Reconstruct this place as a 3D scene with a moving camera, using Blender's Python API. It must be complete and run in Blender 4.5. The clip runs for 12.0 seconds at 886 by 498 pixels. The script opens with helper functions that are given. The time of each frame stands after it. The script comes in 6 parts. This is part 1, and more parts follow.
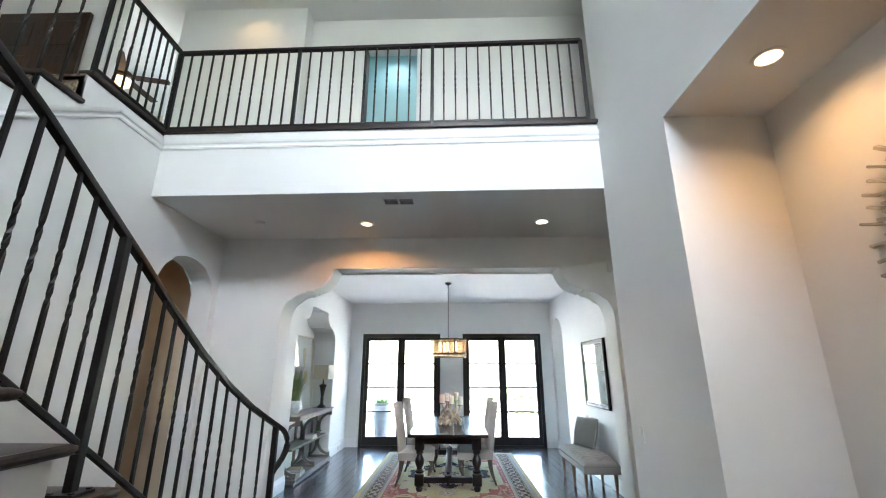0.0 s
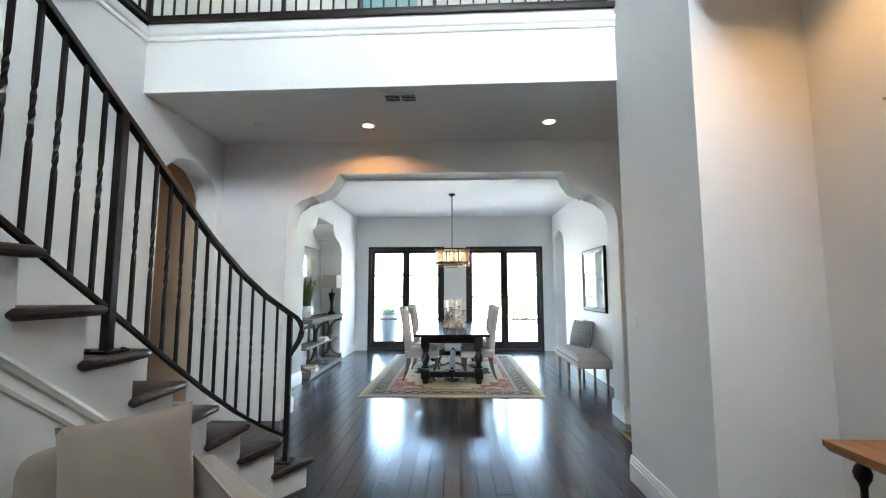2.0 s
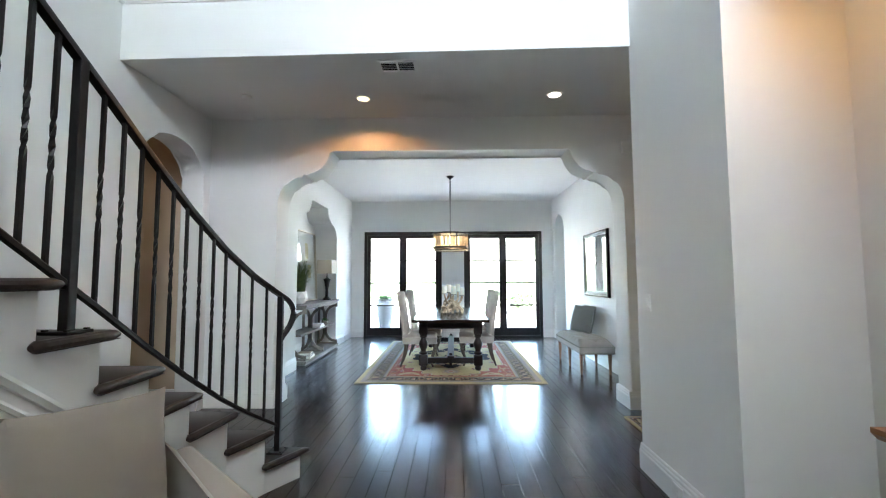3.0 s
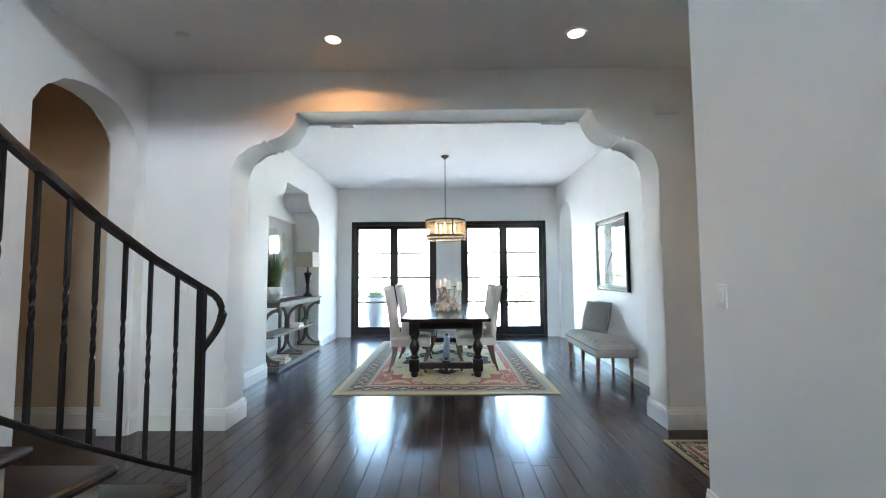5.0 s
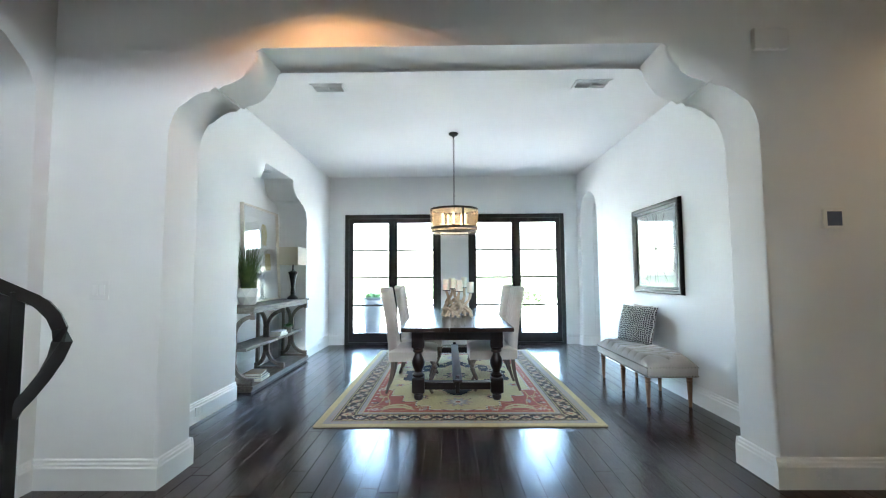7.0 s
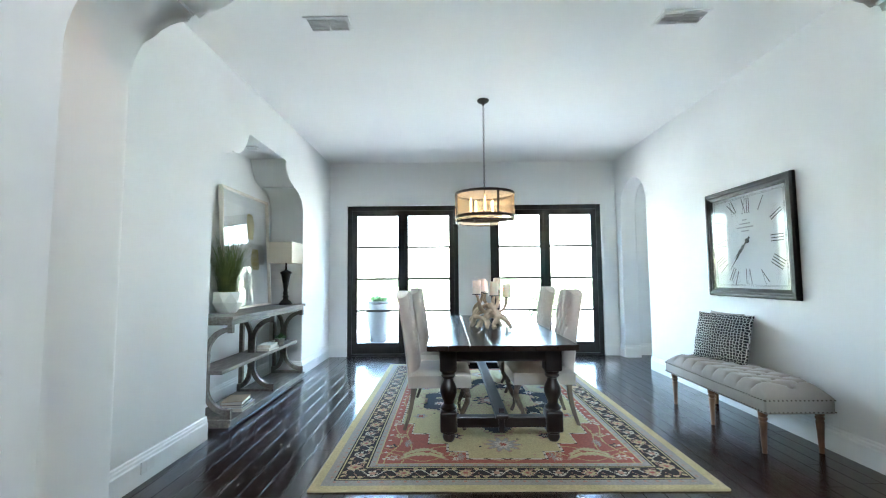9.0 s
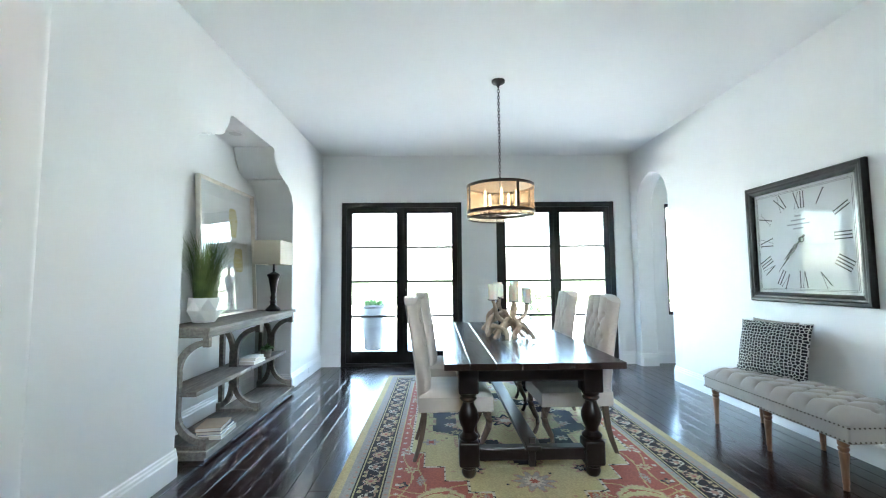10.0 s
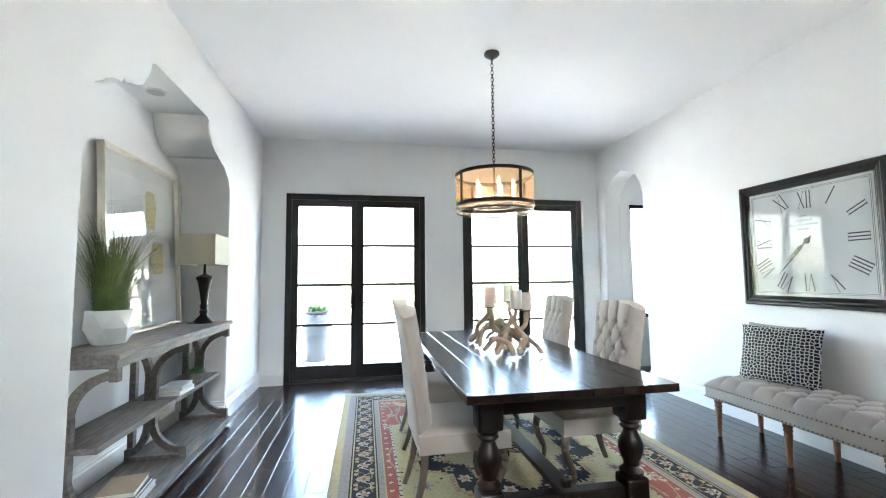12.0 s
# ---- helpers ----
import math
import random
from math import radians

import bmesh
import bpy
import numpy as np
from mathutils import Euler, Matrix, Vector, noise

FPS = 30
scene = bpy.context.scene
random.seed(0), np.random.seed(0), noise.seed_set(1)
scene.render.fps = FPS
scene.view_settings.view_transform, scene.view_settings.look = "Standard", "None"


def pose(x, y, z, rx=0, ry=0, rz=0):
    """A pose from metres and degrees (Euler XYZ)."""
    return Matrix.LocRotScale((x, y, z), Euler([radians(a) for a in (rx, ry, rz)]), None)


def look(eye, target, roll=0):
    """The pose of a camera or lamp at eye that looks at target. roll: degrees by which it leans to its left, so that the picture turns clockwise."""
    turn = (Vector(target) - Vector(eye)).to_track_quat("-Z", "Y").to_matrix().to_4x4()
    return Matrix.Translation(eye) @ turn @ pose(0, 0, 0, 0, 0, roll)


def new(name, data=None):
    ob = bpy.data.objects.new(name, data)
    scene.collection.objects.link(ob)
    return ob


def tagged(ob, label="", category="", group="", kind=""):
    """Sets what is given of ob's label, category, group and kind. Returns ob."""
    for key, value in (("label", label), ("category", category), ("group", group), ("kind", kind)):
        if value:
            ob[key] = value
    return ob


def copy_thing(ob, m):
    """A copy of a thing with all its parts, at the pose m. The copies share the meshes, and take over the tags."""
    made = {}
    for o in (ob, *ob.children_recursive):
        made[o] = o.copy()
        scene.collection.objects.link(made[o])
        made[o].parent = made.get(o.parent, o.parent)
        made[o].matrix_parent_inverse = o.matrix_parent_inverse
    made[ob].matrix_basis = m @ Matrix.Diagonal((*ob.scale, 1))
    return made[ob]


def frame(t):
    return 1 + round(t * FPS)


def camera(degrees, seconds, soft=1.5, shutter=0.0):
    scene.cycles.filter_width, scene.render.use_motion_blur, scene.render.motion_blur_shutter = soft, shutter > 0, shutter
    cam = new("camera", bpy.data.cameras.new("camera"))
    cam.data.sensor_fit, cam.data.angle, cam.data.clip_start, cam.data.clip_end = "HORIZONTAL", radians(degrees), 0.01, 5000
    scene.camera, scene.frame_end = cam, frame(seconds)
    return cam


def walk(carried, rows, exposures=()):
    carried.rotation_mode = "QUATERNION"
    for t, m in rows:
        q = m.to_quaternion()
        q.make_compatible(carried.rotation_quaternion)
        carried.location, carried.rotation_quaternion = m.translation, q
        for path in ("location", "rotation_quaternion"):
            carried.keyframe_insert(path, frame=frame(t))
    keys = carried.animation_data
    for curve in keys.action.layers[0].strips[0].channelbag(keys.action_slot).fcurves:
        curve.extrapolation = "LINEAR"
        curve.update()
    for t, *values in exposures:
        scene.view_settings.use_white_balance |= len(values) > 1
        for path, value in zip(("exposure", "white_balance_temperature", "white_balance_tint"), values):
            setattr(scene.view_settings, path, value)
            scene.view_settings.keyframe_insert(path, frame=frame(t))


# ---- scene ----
cam = camera(93.5, 12.0, soft=1.1)
EXPOSURES = [(0, 5.13, 6350, 9), (2.5, 5.14, 6300, 7), (5.5, 5.24, 6100, 6), (7, 5.25, 6100, 4), (9.5, 5.25, 6100, 2), (10.5, 5.31, 6250, 4), (12, 5.36, 6600, 9)]
PATH = [
    (0, (0.13, 0.258, 1.65), (0.083, 2.177, 2.21), -0.0),
    (0.5, (0.139, 0.261, 1.599), (0.084, 2.212, 2.034), -0.1),
    (1, (0.146, 0.273, 1.553), (0.087, 2.245, 1.88), -0.1),
    (1.5, (0.145, 0.275, 1.507), (0.082, 2.258, 1.759), -0.2),
    (2, (0.122, 0.289, 1.456), (0.057, 2.278, 1.649), -0.1),
    (2.5, (0.093, 0.364, 1.42), (0.033, 2.357, 1.579), -0.2),
    (3, (0.079, 0.496, 1.397), (0.033, 2.49, 1.534), -0.2),
    (3.5, (0.096, 0.691, 1.374), (0.059, 2.687, 1.504), -0.4),
    (5.5, (0.086, 1.63, 1.329), (0.059, 3.627, 1.451), -0.4),
    (6, (0.067, 1.897, 1.321), (0.041, 3.893, 1.448), -0.4),
    (6.5, (0.023, 2.147, 1.3), (-0.005, 4.143, 1.429), -0.4),
    (7, (-0.048, 2.404, 1.308), (-0.071, 4.4, 1.435), -0.4),
    (7.2, (-0.086, 2.507, 1.299), (-0.1, 4.503, 1.427), -0.6),
    (9, (-0.364, 3.487, 1.294), (-0.386, 5.483, 1.429), -0.5),
    (9.5, (-0.479, 3.77, 1.288), (-0.476, 5.765, 1.427), -0.4),
    (10, (-0.565, 4.017, 1.311), (-0.538, 6.012, 1.453), -0.5),
    (10.5, (-0.658, 4.212, 1.332), (-0.594, 6.206, 1.475), -0.5),
    (11, (-0.808, 4.391, 1.326), (-0.648, 6.38, 1.471), -0.5),
    (11.5, (-0.909, 4.546, 1.314), (-0.652, 6.524, 1.458), -0.5),
    (12, (-0.996, 4.69, 1.335), (-0.634, 6.651, 1.479), -0.6),
]
walk(cam, [(t, look(eye, target, roll)) for t, eye, target, roll in PATH], EXPOSURES)

# ---- world, sun and large lights ----
world = bpy.data.worlds.new("sky")
scene.world = world
world.use_nodes = True
wn = world.node_tree.nodes
sky = wn.new("ShaderNodeTexSky")
sky.sky_type = "NISHITA"
sky.sun_disc = False
sky.sun_elevation = radians(51.6)
sky.sun_rotation = radians(157)
sky.air_density = 1.2
sky.dust_density = 2.0
wn["Background"].inputs["Strength"].default_value = 0.15
world.node_tree.links.new(sky.outputs["Color"], wn["Background"].inputs["Color"])

sun_data = bpy.data.lights.new("sun", "SUN")
sun_data.energy = 5.0
sun_data.angle = radians(0.53)
sun_data.color = (1.0, 0.96, 0.9)
sun = new("sun", sun_data)
sun.matrix_world = look((8, -7, 26), (0, 12, 0))


def window_light(name, m, sx, sy, power, color):
    """The sky's light in a window's opening."""
    d = bpy.data.lights.new(name, "AREA")
    d.shape, d.size, d.size_y, d.energy, d.color = "RECTANGLE", sx, sy, power, color
    ob = new(name, d)
    ob.matrix_world = m
    return ob


FOYER_POWER = 2.5
entry = window_light("entry_window_light", look((0.35, -2.45, 5.85), (0.35, 3.7, 3.3)), 2.1, 1.7, FOYER_POWER, (0.86, 0.90, 1.0))
entry.data.spread = radians(78)


def spot(name, x, y, z, power, color=(1.0, 0.72, 0.42), deg=100, blend=0.9, radius=0.05):
    d = bpy.data.lights.new(name, "SPOT")
    d.energy, d.color, d.spot_size, d.spot_blend, d.shadow_soft_size = power, color, radians(deg), blend, radius
    ob = new(name, d)
    ob.matrix_world = look((x, y, z), (x, y + 0.001, z - 1))
    return ob


# ---- materials ----
def node_mat(name, color, rough=0.5, metal=0.0, vary=0.0, scale=8.0, bump=0.0, bump_scale=60.0, bump_dist=0.002, stretch=(1, 1, 1),
             per_object=0.0, color2=None, coat=0.0, rough_vary=0.0, spec=0.5, sheen=0.0):
    """A surface with variation at two scales, in object coordinates."""
    m = bpy.data.materials.new(name)
    m.use_nodes = True
    n, l = m.node_tree.nodes, m.node_tree.links
    b = n["Principled BSDF"]
    b.inputs["Roughness"].default_value = rough
    b.inputs["Metallic"].default_value = metal
    b.inputs["Specular IOR Level"].default_value = spec
    b.inputs["Coat Weight"].default_value = coat
    b.inputs["Coat Roughness"].default_value = 0.12
    b.inputs["Sheen Weight"].default_value = sheen
    tc = n.new("ShaderNodeTexCoord")
    mp = n.new("ShaderNodeMapping")
    mp.inputs["Scale"].default_value = stretch
    l.new(tc.outputs["Object"], mp.inputs["Vector"])
    vec = mp.outputs["Vector"]
    if per_object:
        info = n.new("ShaderNodeObjectInfo")
        off = n.new("ShaderNodeVectorMath")
        off.operation = "MULTIPLY_ADD"
        comb = n.new("ShaderNodeCombineXYZ")
        for k in range(3):
            l.new(info.outputs["Random"], comb.inputs[k])
        off.inputs[1].default_value = (37, 51, 23)
        l.new(comb.outputs[0], off.inputs[0])
        l.new(vec, off.inputs[2])
        vec = off.outputs[0]
    big = n.new("ShaderNodeTexNoise")
    big.inputs["Scale"].default_value = scale
    big.inputs["Detail"].default_value = 5
    l.new(vec, big.inputs["Vector"])
    ramp = n.new("ShaderNodeMix")
    ramp.data_type = "RGBA"
    c2 = color2 or tuple(c * (1 - vary) for c in color)
    ramp.inputs["A"].default_value = (*color, 1)
    ramp.inputs["B"].default_value = (*c2, 1)
    sharp = n.new("ShaderNodeMapRange")
    sharp.inputs["From Min"].default_value, sharp.inputs["From Max"].default_value = 0.35, 0.68
    l.new(big.outputs["Fac"], sharp.inputs["Value"])
    l.new(sharp.outputs["Result"], ramp.inputs["Factor"])
    out = ramp.outputs["Result"]
    if per_object:
        hsv = n.new("ShaderNodeHueSaturation")
        mr = n.new("ShaderNodeMapRange")
        mr.inputs["To Min"].default_value, mr.inputs["To Max"].default_value = 1 - per_object, 1 + per_object
        l.new(info.outputs["Random"], mr.inputs["Value"])
        l.new(mr.outputs["Result"], hsv.inputs["Value"])
        l.new(out, hsv.inputs["Color"])
        out = hsv.outputs["Color"]
    l.new(out, b.inputs["Base Color"])
    if rough_vary:
        rr = n.new("ShaderNodeMapRange")
        rr.inputs["To Min"].default_value, rr.inputs["To Max"].default_value = rough - rough_vary, rough + rough_vary
        l.new(big.outputs["Fac"], rr.inputs["Value"])
        l.new(rr.outputs["Result"], b.inputs["Roughness"])
    if bump:
        fine = n.new("ShaderNodeTexNoise")
        fine.inputs["Scale"].default_value = bump_scale
        fine.inputs["Detail"].default_value = 3
        l.new(vec, fine.inputs["Vector"])
        bp = n.new("ShaderNodeBump")
        bp.inputs["Strength"].default_value = bump
        bp.inputs["Distance"].default_value = bump_dist
        l.new(fine.outputs["Fac"], bp.inputs["Height"])
        l.new(bp.outputs["Normal"], b.inputs["Normal"])
    return m


def glow_mat(name, color, strength):
    m = bpy.data.materials.new(name)
    m.use_nodes = True
    b = m.node_tree.nodes["Principled BSDF"]
    b.inputs["Base Color"].default_value = (*color, 1)
    b.inputs["Emission Color"].default_value = (*color, 1)
    b.inputs["Emission Strength"].default_value = strength
    return m


def glass_mat(name, tint=(1, 1, 1), rough=0.0):
    m = bpy.data.materials.new(name)
    m.use_nodes = True
    b = m.node_tree.nodes["Principled BSDF"]
    b.inputs["Base Color"].default_value = (*tint, 1)
    b.inputs["Transmission Weight"].default_value = 1.0
    b.inputs["Roughness"].default_value = rough
    b.inputs["IOR"].default_value = 1.3
    return m


PLASTER = node_mat("plaster", (0.80, 0.80, 0.79), 0.75, vary=0.03, scale=1.2, bump=0.25, bump_scale=14, bump_dist=0.004)
# tan passage plaster; at hallway end and loft its tan imitates warm lamplight
PLASTER_TAN_LIT = node_mat("tan_lamplit_plaster", (0.62, 0.50, 0.38), 0.8, vary=0.05, scale=1.5, bump=0.2, bump_scale=14, bump_dist=0.004)
CEILING_PAINT = node_mat("ceiling_paint", (0.80, 0.80, 0.79), 0.8, vary=0.03, scale=0.8, bump=0.2, bump_scale=22, bump_dist=0.003)
TRIM_PAINT = node_mat("trim_paint", (0.82, 0.82, 0.81), 0.35, vary=0.03, scale=3, bump=0.05, bump_scale=40)
PLANK = node_mat("espresso_plank", (0.022, 0.013, 0.011), 0.19, vary=0.0, color2=(0.042, 0.024, 0.019), scale=3.0, stretch=(9, 1, 1),
                 bump=0.3, bump_scale=9, bump_dist=0.002, per_object=0.35, rough_vary=0.07)
PLANK_GAP = node_mat("plank_bevel", (0.03, 0.024, 0.02), 0.35, vary=0.2, scale=5)
TREAD_WOOD = node_mat("dark_tread_wood", (0.018, 0.012, 0.010), 0.35, color2=(0.03, 0.02, 0.016), scale=4, stretch=(1, 8, 1), bump=0.15, bump_scale=30)
# tread wood made lighter, with the rounded edge's highlight in the colour
NOSING_HIGHLIGHT = node_mat("highlight_nosing_wood", (0.040, 0.028, 0.023), 0.38, color2=(0.022, 0.015, 0.012), scale=5, stretch=(6, 6, 6), bump=0.15, bump_scale=30)
IRON = node_mat("wrought_iron", (0.018, 0.016, 0.015), 0.42, metal=0.3, vary=0.3, scale=20, bump=0.3, bump_scale=70, bump_dist=0.001)
BRONZE = node_mat("dark_bronze_frame", (0.022, 0.019, 0.018), 0.38, metal=0.2, vary=0.2, scale=10, bump=0.05)
BLACKWOOD = node_mat("black_brown_wood", (0.011, 0.007, 0.006), 0.33, color2=(0.015, 0.010, 0.0085), scale=4, stretch=(6, 1, 6), bump=0.08, bump_scale=25, bump_dist=0.001, rough_vary=0.04)
TABLE_TOP = node_mat("table_top_wood", (0.022, 0.014, 0.011), 0.24, color2=(0.036, 0.022, 0.017), scale=3, stretch=(7, 0.8, 1), bump=0.2, bump_scale=14, bump_dist=0.002, per_object=0.07, rough_vary=0.07)
LINEN = node_mat("beige_linen", (0.50, 0.45, 0.40), 0.9, vary=0.1, scale=6, bump=0.5, bump_scale=420, bump_dist=0.0012, sheen=0.25)
LINEN_GREY = node_mat("grey_linen", (0.34, 0.305, 0.275), 0.9, vary=0.1, scale=6, bump=0.5, bump_scale=420, bump_dist=0.0012, sheen=0.25)
CREAM = node_mat("cream_upholstery", (0.33, 0.275, 0.235), 0.9, vary=0.06, scale=4, bump=0.35, bump_scale=300, bump_dist=0.001, sheen=0.3)
DRIFT = node_mat("weathered_grey_wood", (0.215, 0.19, 0.165), 0.7, color2=(0.12, 0.104, 0.09), scale=5, stretch=(9, 1.2, 9), bump=0.5, bump_scale=30, bump_dist=0.002)
LEGWOOD = node_mat("greyed_oak", (0.17, 0.125, 0.09), 0.55, color2=(0.10, 0.075, 0.055), scale=6, stretch=(6, 6, 1), bump=0.2, bump_scale=40)
BENCHLEG = node_mat("honey_turned_wood", (0.24, 0.12, 0.06), 0.5, color2=(0.13, 0.065, 0.035), scale=6, stretch=(6, 6, 1), bump=0.2, bump_scale=40)
ROOT = node_mat("pale_driftwood", (0.58, 0.45, 0.32), 0.7, color2=(0.36, 0.26, 0.18), scale=7, stretch=(3, 3, 1), bump=0.4, bump_scale=40)
WAX = node_mat("ivory_wax", (0.86, 0.80, 0.66), 0.5, vary=0.05, scale=8)
WAX.node_tree.nodes["Principled BSDF"].inputs["Subsurface Weight"].default_value = 0.3
CERAMIC = node_mat("white_ceramic", (0.80, 0.80, 0.78), 0.35, vary=0.03, scale=5)
BLUE_POT = node_mat("grey_blue_glazed_pot", (0.08, 0.085, 0.085), 0.4, vary=0.2, scale=5, bump=0.2)
GRASS = node_mat("grass_blade", (0.13, 0.17, 0.045), 0.55, color2=(0.07, 0.11, 0.03), scale=12, per_object=0.1)
LEAF = node_mat("green_leaf", (0.06, 0.16, 0.035), 0.5, color2=(0.04, 0.10, 0.03), scale=20)
BLACK = node_mat("satin_black", (0.010, 0.009, 0.009), 0.45, vary=0.3, scale=15, bump=0.1, spec=0.3)
GOLD = node_mat("champagne_gilt", (0.74, 0.68, 0.58), 0.38, metal=0.35, vary=0.15, scale=12)
SHADE_CLOTH = node_mat("lamp_shade_linen", (0.62, 0.56, 0.46), 0.9, vary=0.05, scale=8, bump=0.3, bump_scale=300)
CHROME = node_mat("white_enamel", (0.78, 0.78, 0.77), 0.4, vary=0.02, scale=6)
# black that stands in for the shade behind a vent's slats
DUCT_SHADE = node_mat("duct_shade_black", (0.02, 0.02, 0.02), 0.8, vary=0.2, scale=9)
OAK = node_mat("honey_oak_top", (0.42, 0.20, 0.075), 0.35, color2=(0.30, 0.13, 0.045), scale=4, stretch=(8, 1, 8), bump=0.15, bump_scale=30)
STICK = node_mat("bleached_sticks", (0.55, 0.52, 0.48), 0.75, color2=(0.30, 0.28, 0.25), scale=14, bump=0.4, bump_scale=60)
BROWN_DOOR = node_mat("dark_brown_door", (0.06, 0.03, 0.02), 0.4, color2=(0.035, 0.018, 0.012), scale=4, stretch=(6, 6, 1), bump=0.2, bump_scale=20)
CARPET = node_mat("speckled_stair_runner", (0.50, 0.40, 0.29), 0.95, color2=(0.10, 0.06, 0.045), scale=42, bump=0.5, bump_scale=160)
PATIO = node_mat("pale_patio_stone", (0.66, 0.64, 0.60), 0.8, vary=0.12, scale=1.5, bump=0.3, bump_scale=20)
LAWN = node_mat("dry_lawn", (0.09, 0.12, 0.05), 0.9, vary=0.4, scale=2, bump=0.6, bump_scale=40)
HEDGE = node_mat("hedge_leaf", (0.10, 0.14, 0.07), 0.6, color2=(0.12, 0.17, 0.09), scale=9)
TEAL_DOOR = node_mat("pale_blue_panel", (0.34, 0.55, 0.58), 0.5, vary=0.05, scale=3)
PAPER = node_mat("book_pages", (0.75, 0.72, 0.64), 0.8, vary=0.1, scale=30, stretch=(1, 1, 20))
BOOK_WHITE = node_mat("white_book_cover", (0.72, 0.72, 0.70), 0.5, vary=0.03, scale=6)
BOOK_TAN = node_mat("tan_book_cover", (0.36, 0.27, 0.18), 0.6, vary=0.1, scale=6)
BOOK_BLUE = node_mat("navy_book_cover", (0.03, 0.06, 0.12), 0.5, vary=0.1, scale=6)
BRASS = node_mat("nailhead_brass", (0.10, 0.08, 0.06), 0.35, metal=0.9, vary=0.1, scale=10)
GLASS = glass_mat("clear_glass")
CLOCK_GLASS = glass_mat("thin_acrylic")
CLOCK_GLASS.node_tree.nodes["Principled BSDF"].inputs["IOR"].default_value = 1.2
LAMP_WARM = glow_mat("warm_lamp", (1.0, 0.66, 0.34), 0.12)
LAMP_WHITE = glow_mat("white_lamp", (1.0, 0.90, 0.74), 0.3)
LAMP_OFF = node_mat("unlit_lens", (0.6, 0.6, 0.58), 0.4, vary=0.05, scale=8)


# ---- mesh helpers ----
def mesh_object(name, bm, mat, smooth=False):
    me = bpy.data.meshes.new(name)
    bmesh.ops.recalc_face_normals(bm, faces=bm.faces)
    if smooth:
        for f in bm.faces:
            f.smooth = True
        for e in bm.edges:
            if len(e.link_faces) == 2 and e.calc_face_angle(0) > 0.6:
                e.smooth = False
    bm.to_mesh(me)
    bm.free()
    me.materials.append(mat)
    return new(name, me)


def part(name, bm, mat, parent, label="", smooth=False):
    ob = mesh_object(name, bm, mat, smooth)
    ob.parent = parent
    if label:
        ob["label"] = label
    return ob


def thing(name, label, category, at=(0, 0, 0), rz=0, group="", kind=""):
    ob = new(name)
    ob.matrix_world = pose(*at, 0, 0, rz)
    return tagged(ob, label, category, group, kind)


def structure(name, bm, mat, label, category="", smooth=False):
    return tagged(mesh_object(name, bm, mat, smooth), label, category or "wall", "", "structure")


def box(bm, x0, x1, y0, y1, z0, z1, bevel=0.0, seg=2, m=None):
    r = bmesh.ops.create_cube(bm, size=1.0)
    vs = r["verts"]
    for v in vs:
        v.co = Vector((x0 + (v.co.x + 0.5) * (x1 - x0), y0 + (v.co.y + 0.5) * (y1 - y0), z0 + (v.co.z + 0.5) * (z1 - z0)))
        if m:
            v.co = m @ v.co
    if bevel:
        es = {e for v in vs for e in v.link_edges}
        bmesh.ops.bevel(bm, geom=list(es), offset=bevel, segments=seg, profile=0.5, affect="EDGES")
    return bm


def new_box(*a, **k):
    return box(bmesh.new(), *a, **k)


def prism(bm, outline, a0, a1, axis="y", round_edges=None, radius=0.012):
    """A flat outline, in the two other axes' order, pushed from a0 to a1 along axis. round_edges: a test on outline points whose rims are rounded."""
    def at(p, a):
        return {"x": (a, p[0], p[1]), "y": (p[0], a, p[1]), "z": (p[0], p[1], a)}[axis]
    lo = [bm.verts.new(at(p, a0)) for p in outline]
    hi = [bm.verts.new(at(p, a1)) for p in outline]
    k = len(outline)
    faces = [bm.faces.new(lo), bm.faces.new(hi)]
    for i in range(k):
        j = (i + 1) % k
        bm.faces.new((lo[i], lo[j], hi[j], hi[i]))
    if round_edges:
        keep = [round_edges(p) for p in outline]
        es = []
        for i in range(k):
            j = (i + 1) % k
            if keep[i] and keep[j]:
                for ring in (lo, hi):
                    e = bm.edges.get((ring[i], ring[j]))
                    if e:
                        es.append(e)
        bmesh.ops.bevel(bm, geom=es, offset=radius, segments=3, profile=0.5, affect="EDGES")
    bmesh.ops.triangulate(bm, faces=[f for f in bm.faces if len(f.verts) > 4])
    return bm


def lathe(bm, profile, n=20, at=(0, 0, 0), squash=None):
    """A turned shape: profile rows of (radius, height)."""
    rings = []
    for r, z in profile:
        ring = []
        for i in range(n):
            a = 2 * math.pi * i / n
            ring.append(bm.verts.new((at[0] + r * math.cos(a), at[1] + r * math.sin(a), at[2] + z)))
        rings.append(ring)
    for a, b in zip(rings, rings[1:]):
        for i in range(n):
            j = (i + 1) % n
            bm.faces.new((a[i], a[j], b[j], b[i]))
    bm.faces.new(rings[0])
    bm.faces.new(rings[-1])
    return bm


